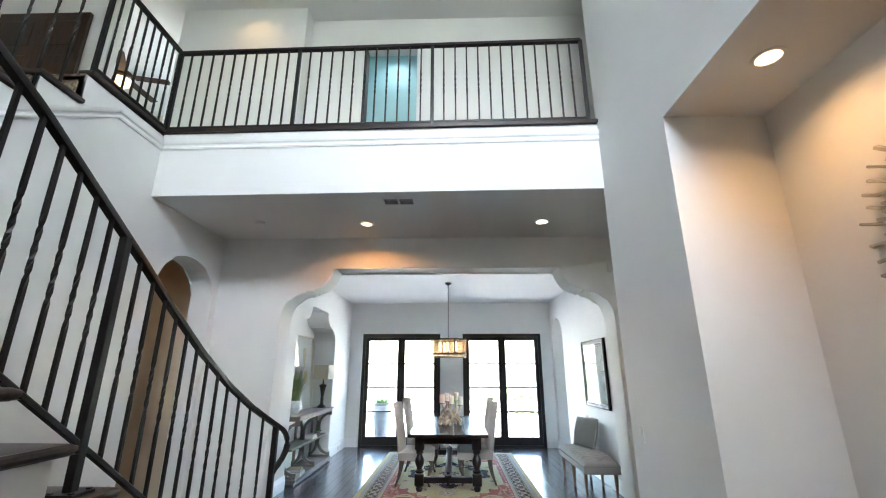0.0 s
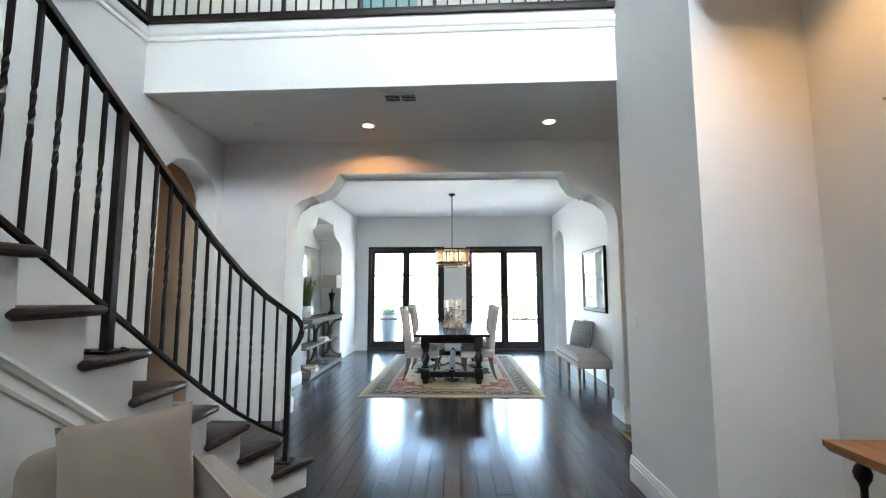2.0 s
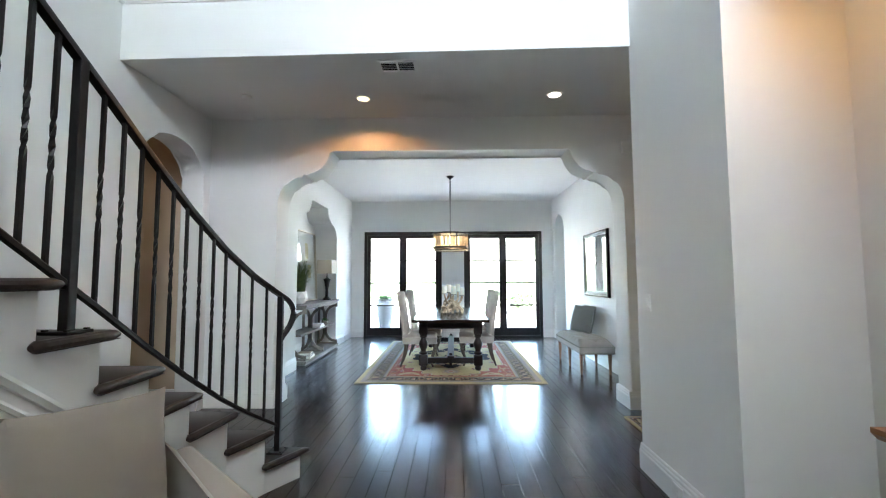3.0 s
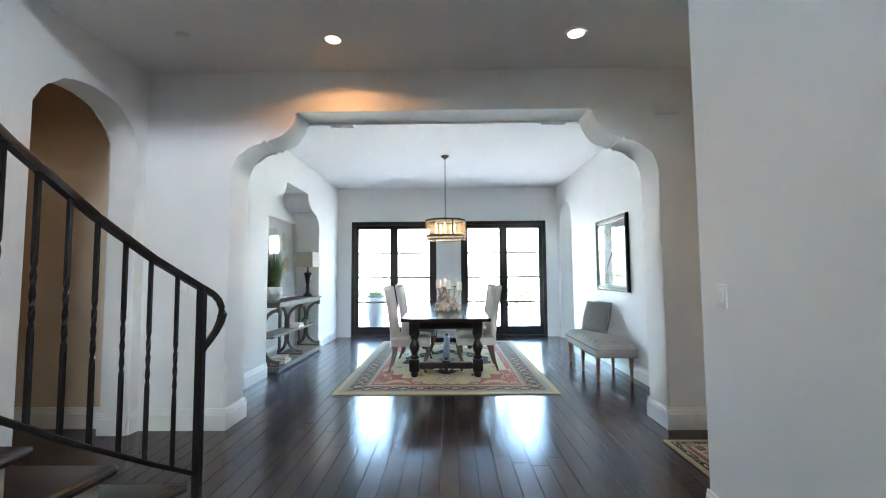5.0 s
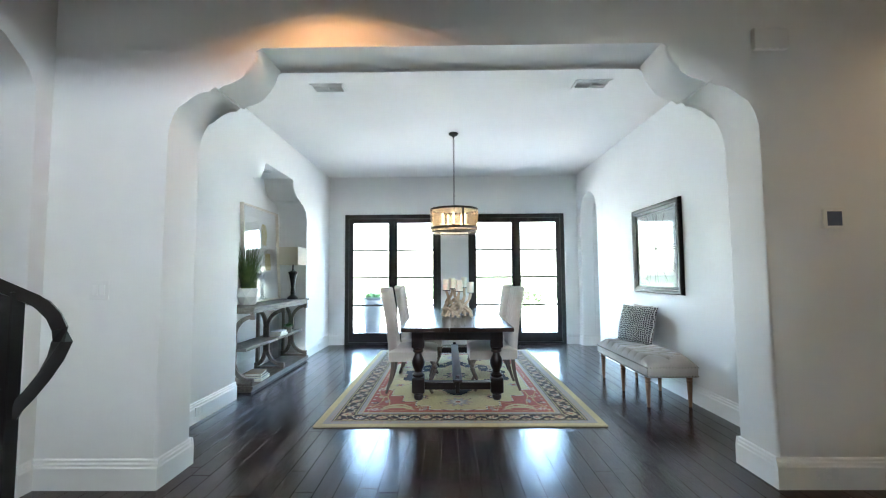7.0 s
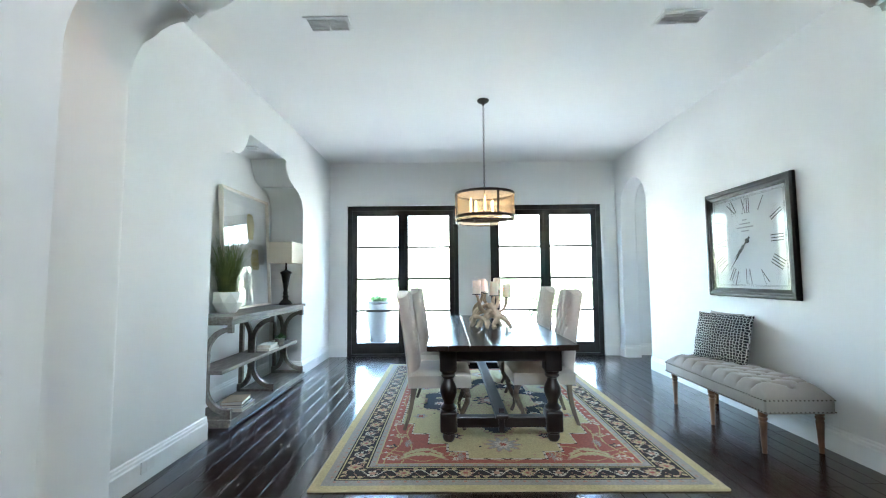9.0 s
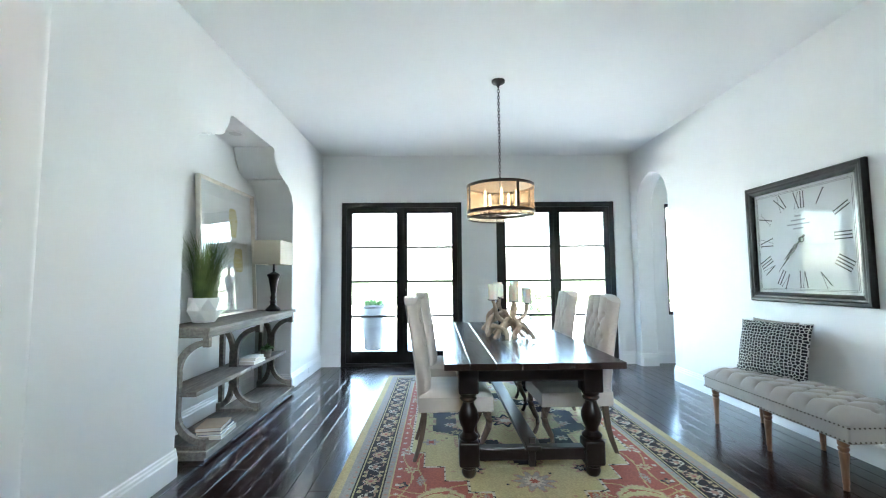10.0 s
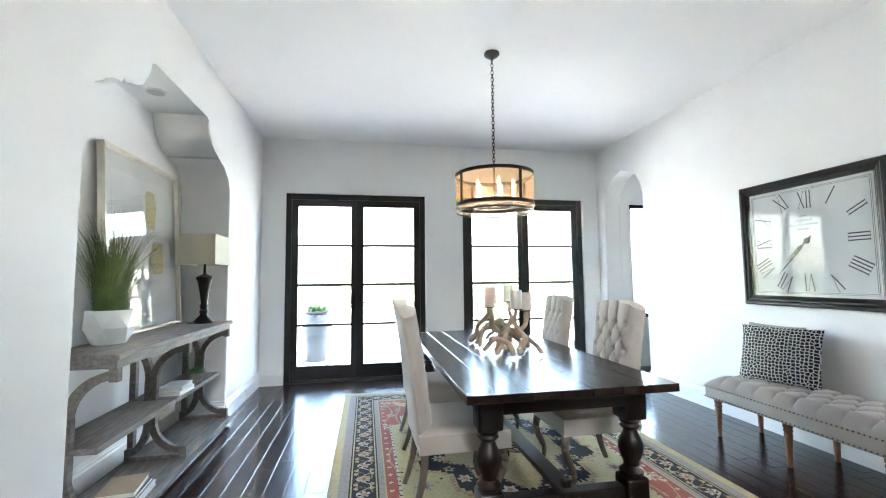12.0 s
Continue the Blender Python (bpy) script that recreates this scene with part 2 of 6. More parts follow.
def tube(bm, pts, radius, n=8, twist=0.0, flat=1.0, square=False):
    """A bar along points; radius one number or one per point; twist in turns over its length."""
    pts = [Vector(p) for p in pts]
    rs = radius if isinstance(radius, (list, tuple)) else [radius] * len(pts)
    rings = []
    up = Vector((0, 0, 1))
    for i, p in enumerate(pts):
        d = (pts[min(i + 1, len(pts) - 1)] - pts[max(i - 1, 0)]).normalized()
        side = d.cross(up)
        if side.length < 0.05:
            side = Vector((1, 0, 0)) - d * d.x
        side.normalize()
        nrm = side.cross(d).normalized()
        ring = []
        for j in range(n):
            a = 2 * math.pi * (j / n + twist * i / (len(pts) - 1)) + (math.pi / 4 if square else 0)
            ring.append(bm.verts.new(p + side * math.cos(a) * rs[i] + nrm * math.sin(a) * rs[i] * flat))
        rings.append(ring)
    for a, b in zip(rings, rings[1:]):
        for j in range(n):
            k = (j + 1) % n
            bm.faces.new((a[j], a[k], b[k], b[j]))
    bm.faces.new(rings[0])
    bm.faces.new(rings[-1])
    return bm


def arc(cx, cz, rx, rz, a0, a1, n=10):
    return [(cx + rx * math.cos(radians(a0 + (a1 - a0) * i / n)), cz + rz * math.sin(radians(a0 + (a1 - a0) * i / n))) for i in range(n + 1)]


def mission_arch(c, half, cusp, top, z_spring, z_cusp, z_top):
    """The opening's outline from the left foot over the stepped arch to the right foot."""
    def side(s):
        pts = [(c + s * half, 0.0), (c + s * half, z_spring)]
        low = arc(0, z_spring, half - cusp - 0.035, z_cusp - z_spring, 0, 90, 9)
        pts += [(c + s * (cusp + 0.035 + u), v) for u, v in low[1:]]
        pts += [(c + s * cusp, z_cusp - 0.004)]
        up = arc(cusp, z_top, cusp - top, z_top - z_cusp - 0.012, 270, 180, 9)
        pts += [(c + s * u, v) for u, v in up]
        return pts
    return side(-1) + side(1)[::-1]


def round_arch(c, half, z_spring, z_top, n=16):
    return [(c - half, 0.0)] + [(c + u, v) for u, v in arc(0, z_spring, half, z_top - z_spring, 180, 0, n)] + [(c + half, 0.0)]


# ---- the large structure ----
XL, XR = -2.34, 2.45           # dining room walls
Y_ARCH0, Y_ARCH1 = 5.05, 5.39  # the thick wall with the stepped arch
Y_BACK = 10.42
Z_DIN, Z_HALL, Z_UP, Z_TOP = 3.23, 3.19, 3.83, 6.97
X_STAIR, X_RIGHT = -2.64, 1.465
Y_FL, Y_FR = 3.735, 3.655         # the balcony front, slightly askew
ARCH = mission_arch(0.045, 1.915, 1.607, 1.33, 2.20, 2.546, 2.833)


def in_span(lo, hi):
    return lambda p: lo - 1e-4 <= p[0] <= hi + 1e-4 and p[1] < 3.0


bm = prism(bmesh.new(), [(X_STAIR - 0.3, 0)] + ARCH + [(6.0, 0), (6.0, 3.5), (X_STAIR - 0.3, 3.5)], Y_ARCH0, Y_ARCH1, "y", in_span(-1.88, 1.97), 0.02)
structure("wall_arch", bm, PLASTER, "thick white plaster wall with a stepped mission arch", smooth=True)

# dining room left wall with the niche
NICHE = mission_arch(8.035, 1.10, 0.775, 0.47, 2.13, 2.47, 2.765)
bm = prism(bmesh.new(), [(Y_ARCH1, 0)] + NICHE + [(10.62, 0), (10.62, 3.5), (Y_ARCH1, 3.5)], XL - 0.44, XL, "x", in_span(6.93, 9.14), 0.02)
structure("wall_left", bm, PLASTER, "white plaster wall with an arched niche", smooth=True)
structure("wall_niche_back", new_box(XL - 0.60, XL - 0.442, 6.7, 9.5, 0, 3.3), PLASTER, "white plaster back of the niche")

# dining room right wall with the round-headed opening
R_ARCH = round_arch(9.80, 0.43, 2.42, 2.80)
bm = prism(bmesh.new(), [(Y_ARCH1, 0)] + R_ARCH + [(10.62, 0), (10.62, 3.5), (Y_ARCH1, 3.5)], XR, XR + 0.24, "x", in_span(9.36, 10.24), 0.02)
structure("wall_right", bm, PLASTER, "white plaster wall with a round-headed opening", smooth=True)

# back wall with two door openings and, in the side room, a window
D1, D2, DH = (-2.045, -0.185), (0.35, 2.205), 2.50
bm = bmesh.new()
for x0, x1, z0 in ((XL - 0.5, D1[0], 0), (D1[0], D1[1], DH), (D1[1], D2[0], 0), (D2[0], D2[1], DH), (D2[1], 2.98, 0)):
    box(bm, x0, x1, Y_BACK, Y_BACK + 0.2, z0, 3.5)
structure("wall_back", bm, PLASTER, "white plaster wall with two pairs of French doors")
bm = new_box(2.98, 4.3, Y_BACK, Y_BACK + 0.2, 0, 0.72)
box(bm, 2.98, 4.3, Y_BACK, Y_BACK + 0.2, 2.46, 3.5)
box(bm, 4.3, 6.0, Y_BACK, Y_BACK + 0.2, 0, 3.5)
structure("wall_side_room", bm, PLASTER, "white plaster wall with a window")
structure("wall_side_end", new_box(5.8, 6.0, Y_ARCH1, Y_BACK, 0, 3.5), PLASTER, "plain white plaster wall")
structure("ceiling_dining", new_box(XL - 0.7, 6.0, Y_ARCH1 - 0.01, Y_BACK + 0.2, Z_DIN, Z_DIN + 0.2), CEILING_PAINT, "flat white painted ceiling", "ceiling")

# entry hall: left wall, stepped along the upper flight, with a round-headed opening
RISE = 0.2
L_ARCH = round_arch(4.475, 0.465, 2.50, 2.80)
outline = [(-2.5, 0)] + L_ARCH + [(Y_ARCH0, 0), (Y_ARCH0, 3.5), (Y_FL, 3.5), (Y_FL, Z_UP - 0.02), (2.87, Z_UP - 0.02)]
for k in range(18, 10, -1):
    outline += [(2.87 - 0.31 * (18 - k), RISE * k - 0.045), (2.87 - 0.31 * (19 - k), RISE * k - 0.045)]
outline += [(-2.5, RISE * 11 - 0.045)]
bm = prism(bmesh.new(), outline, X_STAIR - 0.25, X_STAIR, "x", in_span(4.0, 4.95), 0.02)
structure("wall_stair", bm, PLASTER, "white plaster wall with a round-headed opening below the stair", smooth=True)

# right wall with the deep display niche
structure("wall_right_pier", new_box(X_RIGHT, 2.2, 2.59, 3.675, 0, Z_TOP), PLASTER, "white plaster wall beside the hall")
structure("wall_niche_right", new_box(2.095, 2.3, -2.5, 2.59, 0, Z_HALL + 0.1), PLASTER, "white plaster back of the display niche")
structure("ceiling_niche", new_box(X_RIGHT, 2.095, -0.6, 2.59, Z_HALL, Z_HALL + 0.14), PLASTER, "white plaster niche ceiling", "ceiling")
structure("wall_above_niche", new_box(X_RIGHT, 2.2, -2.5, 2.59, Z_HALL + 0.14, Z_TOP), PLASTER, "tall white plaster wall")
structure("wall_niche_near", new_box(X_RIGHT, 2.095, -2.5, -0.6, 0, Z_HALL + 0.14), PLASTER, "white plaster wall beside the niche")
# hallway to the side, behind the pier
structure("wall_side_hall", new_box(2.2, 6.0, 3.45, 3.675, 0, Z_HALL), PLASTER, "white plaster hallway wall")
structure("wall_side_hall_end", new_box(5.8, 6.0, 3.675, Y_ARCH0, 0, Z_HALL), PLASTER_TAN_LIT, "hallway end wall, warm lamplight put into its tan colour")
# upper floor slab over the hall
structure("ceiling_hall", prism(bmesh.new(), [(X_STAIR - 0.26, Y_FL + 0.02), (X_RIGHT, Y_FR + 0.02), (6.0, Y_FR + 0.02), (6.0, Y_ARCH0 + 0.01), (X_STAIR - 0.26, Y_ARCH0 + 0.01)], Z_HALL, Z_HALL + 0.15, "z"), CEILING_PAINT, "flat white hall ceiling", "ceiling")
structure("wall_balcony_front", prism(bmesh.new(), [(X_STAIR, Y_FL), (X_RIGHT, Y_FR), (X_RIGHT, Y_FR + 0.03), (X_STAIR, Y_FL + 0.03)], Z_HALL - 0.002, Z_UP, "z"), PLASTER, "white balcony front below the railing")
structure("floor_upper", prism(bmesh.new(), [(-9.0, Y_FL + 0.03), (X_STAIR, Y_FL + 0.03), (X_RIGHT, Y_FR + 0.03), (6.0, Y_FR + 0.03), (6.0, 9.0), (-9.0, 9.0)], Z_HALL + 0.33, Z_UP - 0.002, "z"), CARPET, "upper hall floor", "floor")
structure("floor_landing", new_box(-9.0, X_STAIR - 0.02, 2.87, 3.765, Z_UP - 0.3, Z_UP - 0.002), CARPET, "upper landing floor", "floor")
# upper walls
bm = new_box(-2.05, -1.2, 5.54, 5.74, Z_UP, Z_TOP)
box(bm, -1.2, -0.39, 5.54, 5.74, 6.45, Z_TOP)
box(bm, -0.39, 6.0, 5.54, 5.74, Z_UP, Z_TOP)
structure("wall_upper", bm, PLASTER, "white upper hall wall with a doorway")
structure("wall_upper_left", new_box(-3.95, -2.05, 5.29, 5.74, Z_UP, Z_TOP), PLASTER, "white upper hall wall")
structure("wall_upper_room", new_box(-3.95, 2.0, 6.3, 6.5, Z_UP, Z_TOP), TEAL_DOOR, "pale blue wall of the upper room")
structure("wall_loft_back", new_box(-9.0, -3.95, 8.0, 8.2, Z_UP, Z_TOP), PLASTER_TAN_LIT, "loft wall, warm lamplight put into its tan colour")
structure("wall_loft_left", new_box(-9.2, -9.0, -2.5, 8.2, 0, Z_TOP), PLASTER, "plain white wall")
# runs on past the front wall: unseen overhang that keeps sun off the window
structure("ceiling_top", new_box(-9.2, 6.2, -4.8, 8.2, Z_TOP, Z_TOP + 0.2), CEILING_PAINT, "high white ceiling with an added front overhang against the sun", "ceiling")
structure("wall_upper_right", new_box(2.2, 2.4, 3.79, 5.54, Z_UP, Z_TOP), PLASTER, "white upper hall wall")
# front of the house, behind the walker, with a tall window
bm = new_box(-9.2, -0.72, -2.7, -2.5, 0, Z_TOP)
box(bm, 1.42, 6.0, -2.7, -2.5, 0, Z_TOP)
box(bm, -0.72, 1.42, -2.7, -2.5, 0, 4.98)
box(bm, -0.72, 1.42, -2.7, -2.5, 6.72, Z_TOP)
# unseen outer wall, added to stop sun leaking in from the east
structure("wall_east_sunblock", new_box(6.0, 6.2, -2.7, Y_BACK + 0.2, 0, Z_TOP), PLASTER, "plain white plaster wall")
structure("wall_front", bm, PLASTER, "white plaster wall with a tall entry window")
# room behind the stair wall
structure("wall_under_stair", new_box(-4.3, -4.1, -2.5, 5.4, 0, 3.5), PLASTER_TAN_LIT, "tan plaster wall in the side passage")
structure("wall_passage_end", new_box(-4.1, X_STAIR - 0.25, 5.1, 5.39, 0, 3.3), PLASTER_TAN_LIT, "tan plaster wall in the side passage")
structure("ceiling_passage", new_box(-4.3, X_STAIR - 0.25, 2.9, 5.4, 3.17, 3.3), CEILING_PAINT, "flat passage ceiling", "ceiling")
structure("wall_passage_near", new_box(-4.1, X_STAIR - 0.25, 2.9, 3.1, 0, 3.17), PLASTER_TAN_LIT, "tan plaster wall in the side passage")

# floor: a base below the planks, and the ground outside
structure("subfloor", new_box(-9.2, 6.0, -2.7, Y_BACK + 0.2, -0.2, -0.006), PLANK_GAP, "dark floor joints between the planks", "floor")
bm = bmesh.new()
bmesh.ops.create_grid(bm, x_segments=24, y_segments=24, size=600)
for v in bm.verts:
    v.co.z = -0.25
structure("ground", bm, LAWN, "lawn around the house", "ground")
structure("patio", new_box(-16, 16, Y_BACK + 0.2, 26.5, -0.24, -0.05), PATIO, "pale stone patio in sunlight", "patio")

# ---- doors and windows ----
def french_doors(name, x0, x1):
    root = thing(name, "dark bronze French doors with four panes in each leaf, closed", "door", (x0, Y_BACK + 0.05, 0), kind="structure")
    w = x1 - x0
    f = 0.07
    bm = new_box(-0.01, f, 0, 0.11, 0.002, 2.51, 0.004)
    box(bm, w - f, w + 0.01, 0, 0.11, 0.002, 2.51, 0.004)
    box(bm, f, w - f, 0, 0.11, 2.424, 2.51, 0.004)
    part("door_frame", bm, BRONZE, root)
    part("threshold", new_box(f, w - f, -0.03, 0.12, 0.001, 0.035, 0.006), BRONZE, root)
    leaf_w = (w - 2 * f) / 2
    for s in (0, 1):
        lx = f + s * leaf_w
        a, b = lx + 0.0008, lx + leaf_w - 0.0008
        st = 0.085
        bm = new_box(a, a + st, 0.025, 0.075, 0.036, 2.4235, 0.002)
        box(bm, b - st, b, 0.025, 0.075, 0.036, 2.4235, 0.002)
        box(bm, a + st, b - st, 0.025, 0.075, 0.036, 0.21, 0.002)
        box(bm, a + st, b - st, 0.025, 0.075, 2.335, 2.4235, 0.002)
        leaf = part("door_leaf", bm, BRONZE, root)
        h = (2.335 - 0.21) / 4
        for k in range(4):
            z = 0.21 + k * h
            if k:
                part("muntin", new_box(a + st, b - st, 0.034, 0.066, z - 0.017, z + 0.017), BRONZE, leaf)
            p = part("pane", new_box(a + st - 0.005, b - st + 0.005, 0.047, 0.053, z + 0.014, z + h - 0.014), GLASS, leaf)
            p.visible_shadow = False
        if s == 0:
            part("astragal", new_box(b - 0.018, b + 0.026, 0.012, 0.0245, 0.04, 2.42, 0.003), BRONZE, root)
        hx = b - 0.04 if s == 0 else a + 0.04
        bm = new_box(hx - 0.018, hx + 0.018, 0.014, 0.026, 0.93, 1.15, 0.004)
        tube(bm, [(hx, 0.02, 1.03), (hx, -0.02, 1.03), (hx + (-0.1 if s == 0 else 0.1), -0.03, 1.03)], 0.008)
        part("handle", bm, BLACK, leaf)
    return root


french_doors("door_1", *D1)
french_doors("door_2", *D2)

root = thing("window_1", "dark framed window in the side room", "window", (2.98, Y_BACK + 0.06, 0.72), kind="structure")
bm = new_box(0.002, 0.06, 0, 0.07, 0.002, 1.738)
box(bm, 1.26, 1.318, 0, 0.07, 0.002, 1.738)
box(bm, 0.06, 1.26, 0, 0.07, 0.002, 0.06)
box(bm, 0.06, 1.26, 0, 0.07, 1.68, 1.738)
part("window_frame", bm, BRONZE, root)
p = part("pane", new_box(0.06, 1.26, 0.03, 0.036, 0.06, 1.68), GLASS, root)
p.visible_shadow = False

root = thing("window_2", "high entry window above the front door", "window", (-0.72, -2.62, 4.98), kind="structure")
bm = new_box(0.002, 0.06, 0, 0.07, 0.002, 1.738)
box(bm, 2.08, 2.138, 0, 0.07, 0.002, 1.738)
box(bm, 0.06, 2.08, 0, 0.07, 0.002, 0.06)
box(bm, 0.06, 2.08, 0, 0.07, 1.68, 1.738)
part("window_frame", bm, BRONZE, root)
part("pane", new_box(0.06, 2.08, 0.03, 0.036, 0.06, 1.68), GLASS, root)


# ---- baseboards ----
def baseboard(name, p0, p1, side, h=0.185):
    """Along the floor from p0 to p1; side: the way it stands out from the wall."""
    p0, p1, side = Vector((*p0, 0)), Vector((*p1, 0)), Vector((*side, 0))
    prof = [(0, 0), (0.018, 0), (0.018, h - 0.055), (0.013, h - 0.045), (0.013, h - 0.03), (0.008, h - 0.02), (0.008, h - 0.008), (0.004, h), (0, h)]
    bm = bmesh.new()
    rings = [[bm.verts.new(p + side * u + Vector((0, 0, v))) for u, v in prof] for p in (p0, p1)]
    for i in range(len(prof)):
        j = (i + 1) % len(prof)
        bm.faces.new((rings[0][i], rings[0][j], rings[1][j], rings[1][i]))
    bm.faces.new(rings[0])
    bm.faces.new(rings[1])
    return structure(name, bm, TRIM_PAINT, "tall white moulded baseboard", "baseboard")


AX0, AX1 = 0.045 - 1.915, 0.045 + 1.915
baseboard("baseboard", (X_STAIR, Y_ARCH0), (AX0 + 0.018, Y_ARCH0), (0, -1))
baseboard("baseboard", (AX0, Y_ARCH0), (AX0, Y_ARCH1), (1, 0))
baseboard("baseboard", (XL, Y_ARCH1), (AX0 + 0.018, Y_ARCH1), (0, 1))
baseboard("baseboard", (AX1 - 0.018, Y_ARCH0), (5.8, Y_ARCH0), (0, -1))
baseboard("baseboard", (AX1, Y_ARCH0), (AX1, Y_ARCH1), (-1, 0))
baseboard("baseboard", (AX1 - 0.018, Y_ARCH1), (XR, Y_ARCH1), (0, 1))
baseboard("baseboard", (XL, Y_ARCH1 + 0.02), (XL, 6.935), (1, 0))
baseboard("baseboard", (XL, 9.135), (XL, Y_BACK - 0.02), (1, 0))
baseboard("baseboard", (XL - 0.441, 6.96), (XL - 0.441, 9.11), (1, 0))
baseboard("baseboard", (XL - 0.42, 6.936), (XL, 6.936), (0, 1))
baseboard("baseboard", (XL - 0.42, 9.134), (XL, 9.134), (0, -1))
baseboard("baseboard", (XR, Y_ARCH1 + 0.02), (XR, 9.37), (-1, 0))
baseboard("baseboard", (XR, 10.23), (XR, Y_BACK), (-1, 0))
baseboard("baseboard", (XR, 10.229), (XR + 0.24, 10.229), (0, -1))
baseboard("baseboard", (XR, 9.371), (XR + 0.24, 9.371), (0, 1))
baseboard("baseboard", (XL, Y_BACK), (D1[0], Y_BACK), (0, -1))
baseboard("baseboard", (D1[1], Y_BACK), (D2[0], Y_BACK), (0, -1))
baseboard("baseboard", (D2[1], Y_BACK), (XR, Y_BACK), (0, -1))
baseboard("baseboard", (XR + 0.24, Y_BACK), (5.8, Y_BACK), (0, -1))
baseboard("baseboard", (X_RIGHT, -0.6), (X_RIGHT, -2.5), (-1, 0))
baseboard("baseboard", (X_RIGHT, 2.59), (X_RIGHT, 3.693), (-1, 0))
baseboard("baseboard", (X_RIGHT, 3.675), (5.8, 3.675), (0, 1))
baseboard("baseboard", (X_RIGHT - 0.018, 2.59), (2.095, 2.59), (0, -1))
baseboard("baseboard", (2.095, -0.6), (2.095, 2.572), (-1, 0))
baseboard("baseboard", (X_STAIR, 4.94), (X_STAIR, Y_ARCH0 - 0.018), (1, 0))
baseboard("baseboard", (X_STAIR, 3.42), (X_STAIR, 4.0), (1, 0))
baseboard("baseboard", (X_STAIR - 0.25, 4.939), (X_STAIR, 4.939), (0, -1))
baseboard("baseboard", (-4.1, 3.1), (-4.1, 5.1), (1, 0))
baseboard("baseboard", (-4.08, 5.1), (X_STAIR - 0.25, 5.1), (0, -1))


def moulding(name, pts, out, label="white picture moulding below the railing"):
    """Two stacked beads along points; out: the way it stands out."""
    bm = bmesh.new()
    out = Vector(out)
    prof = [(0, -0.075), (0.012, -0.075), (0.018, -0.06), (0.012, -0.045), (0.012, -0.03), (0.024, -0.018), (0.03, 0.0), (0.034, 0.02), (0, 0.02)]
    rings = [[bm.verts.new(Vector(p) + out * u + Vector((0, 0, v))) for u, v in prof] for p in pts]
    for a, b in zip(rings, rings[1:]):
        for i in range(len(prof)):
            j = (i + 1) % len(prof)
            bm.faces.new((a[i], a[j], b[j], b[i]))
    bm.faces.new(rings[0])
    bm.faces.new(rings[-1])
    return structure(name, bm, TRIM_PAINT, label, "trim")


moulding("trim", [(X_STAIR + 0.03, Y_FL, 3.735), (X_RIGHT, Y_FR, 3.735)], (0, -1, 0))
moulding("trim", [(X_STAIR, Y_FL, 3.735), (X_STAIR, 3.2, 3.735), (X_STAIR, 1.0, 3.735 - 2.2 * 0.66)], (1, 0, 0))
structure("trim", prism(bmesh.new(), [(X_STAIR - 0.02, Y_FL - 0.035), (X_RIGHT, Y_FR - 0.035), (X_RIGHT, Y_FR + 0.07), (X_STAIR - 0.02, Y_FL + 0.07)], Z_UP, Z_UP + 0.035, "z"), TREAD_WOOD, "dark wooden cap along the balcony edge", "trim")
structure("trim", new_box(X_STAIR - 0.09, X_STAIR + 0.035, 2.87, Y_FL - 0.036, Z_UP, Z_UP + 0.035, 0.01), TREAD_WOOD, "dark wooden cap along the landing edge", "trim")

# ---- stair ----
TIPS = [(-0.967, 3.53), (-1.118, 3.30), (-1.228, 3.037), (-1.262, 2.72), (-1.258, 2.41), (-1.243, 2.12), (-1.236, 1.86), (-1.236, 1.60), (-1.25, 1.34)]
stair = thing("staircase", "curved white staircase with dark wooden treads and open stringer", "staircase")
for k, (tx, ty) in enumerate(TIPS, 1):
    z = RISE * k
    nx, ny = TIPS[k] if k < len(TIPS) else (-1.28, 1.08)
    # tread: front edge across the stair, return along the open side
    back = ny - 0.03
    o = [(tx, ty), (nx - 0.005, back), (X_STAIR + 0.003, back), (X_STAIR + 0.003, ty)]
    bm = prism(bmesh.new(), o, z - 0.038, z, "z")
    bmesh.ops.bevel(bm, geom=list(bm.edges), offset=0.012, segments=2, profile=0.5, affect="EDGES")
    part("tread", bm, TREAD_WOOD, stair, "dark stained wooden tread with rounded nosing", smooth=True)
    side = (Vector((nx - 0.005, back, 0)) - Vector((tx, ty, 0))).normalized()
    pts = [Vector((tx, ty, z - 0.02)) - side * 0.012] + [Vector((tx, ty, z - 0.02)) + side * (0.02 + f * (math.dist((tx, ty), (nx - 0.005, back)) + 0.01)) for f in (0, 0.3, 0.6, 0.9, 1.0)] + [Vector((nx - 0.005, back, z - 0.02)) + side * 0.045]
    part("nosing", tube(bmesh.new(), pts, [0.011] + [0.0215] * 5 + [0.011], 10), NOSING_HIGHLIGHT, stair, "rounded wooden end nosing", smooth=True)
    o = [(tx - 0.035, ty - 0.03), (nx - 0.035, ny - 0.03), (X_STAIR + 0.004, ny - 0.03), (X_STAIR + 0.004, ty - 0.03)]
    part("riser", prism(bmesh.new(), o, 0.001, z - 0.038, "z"), TRIM_PAINT, stair, "white painted riser and stringer")
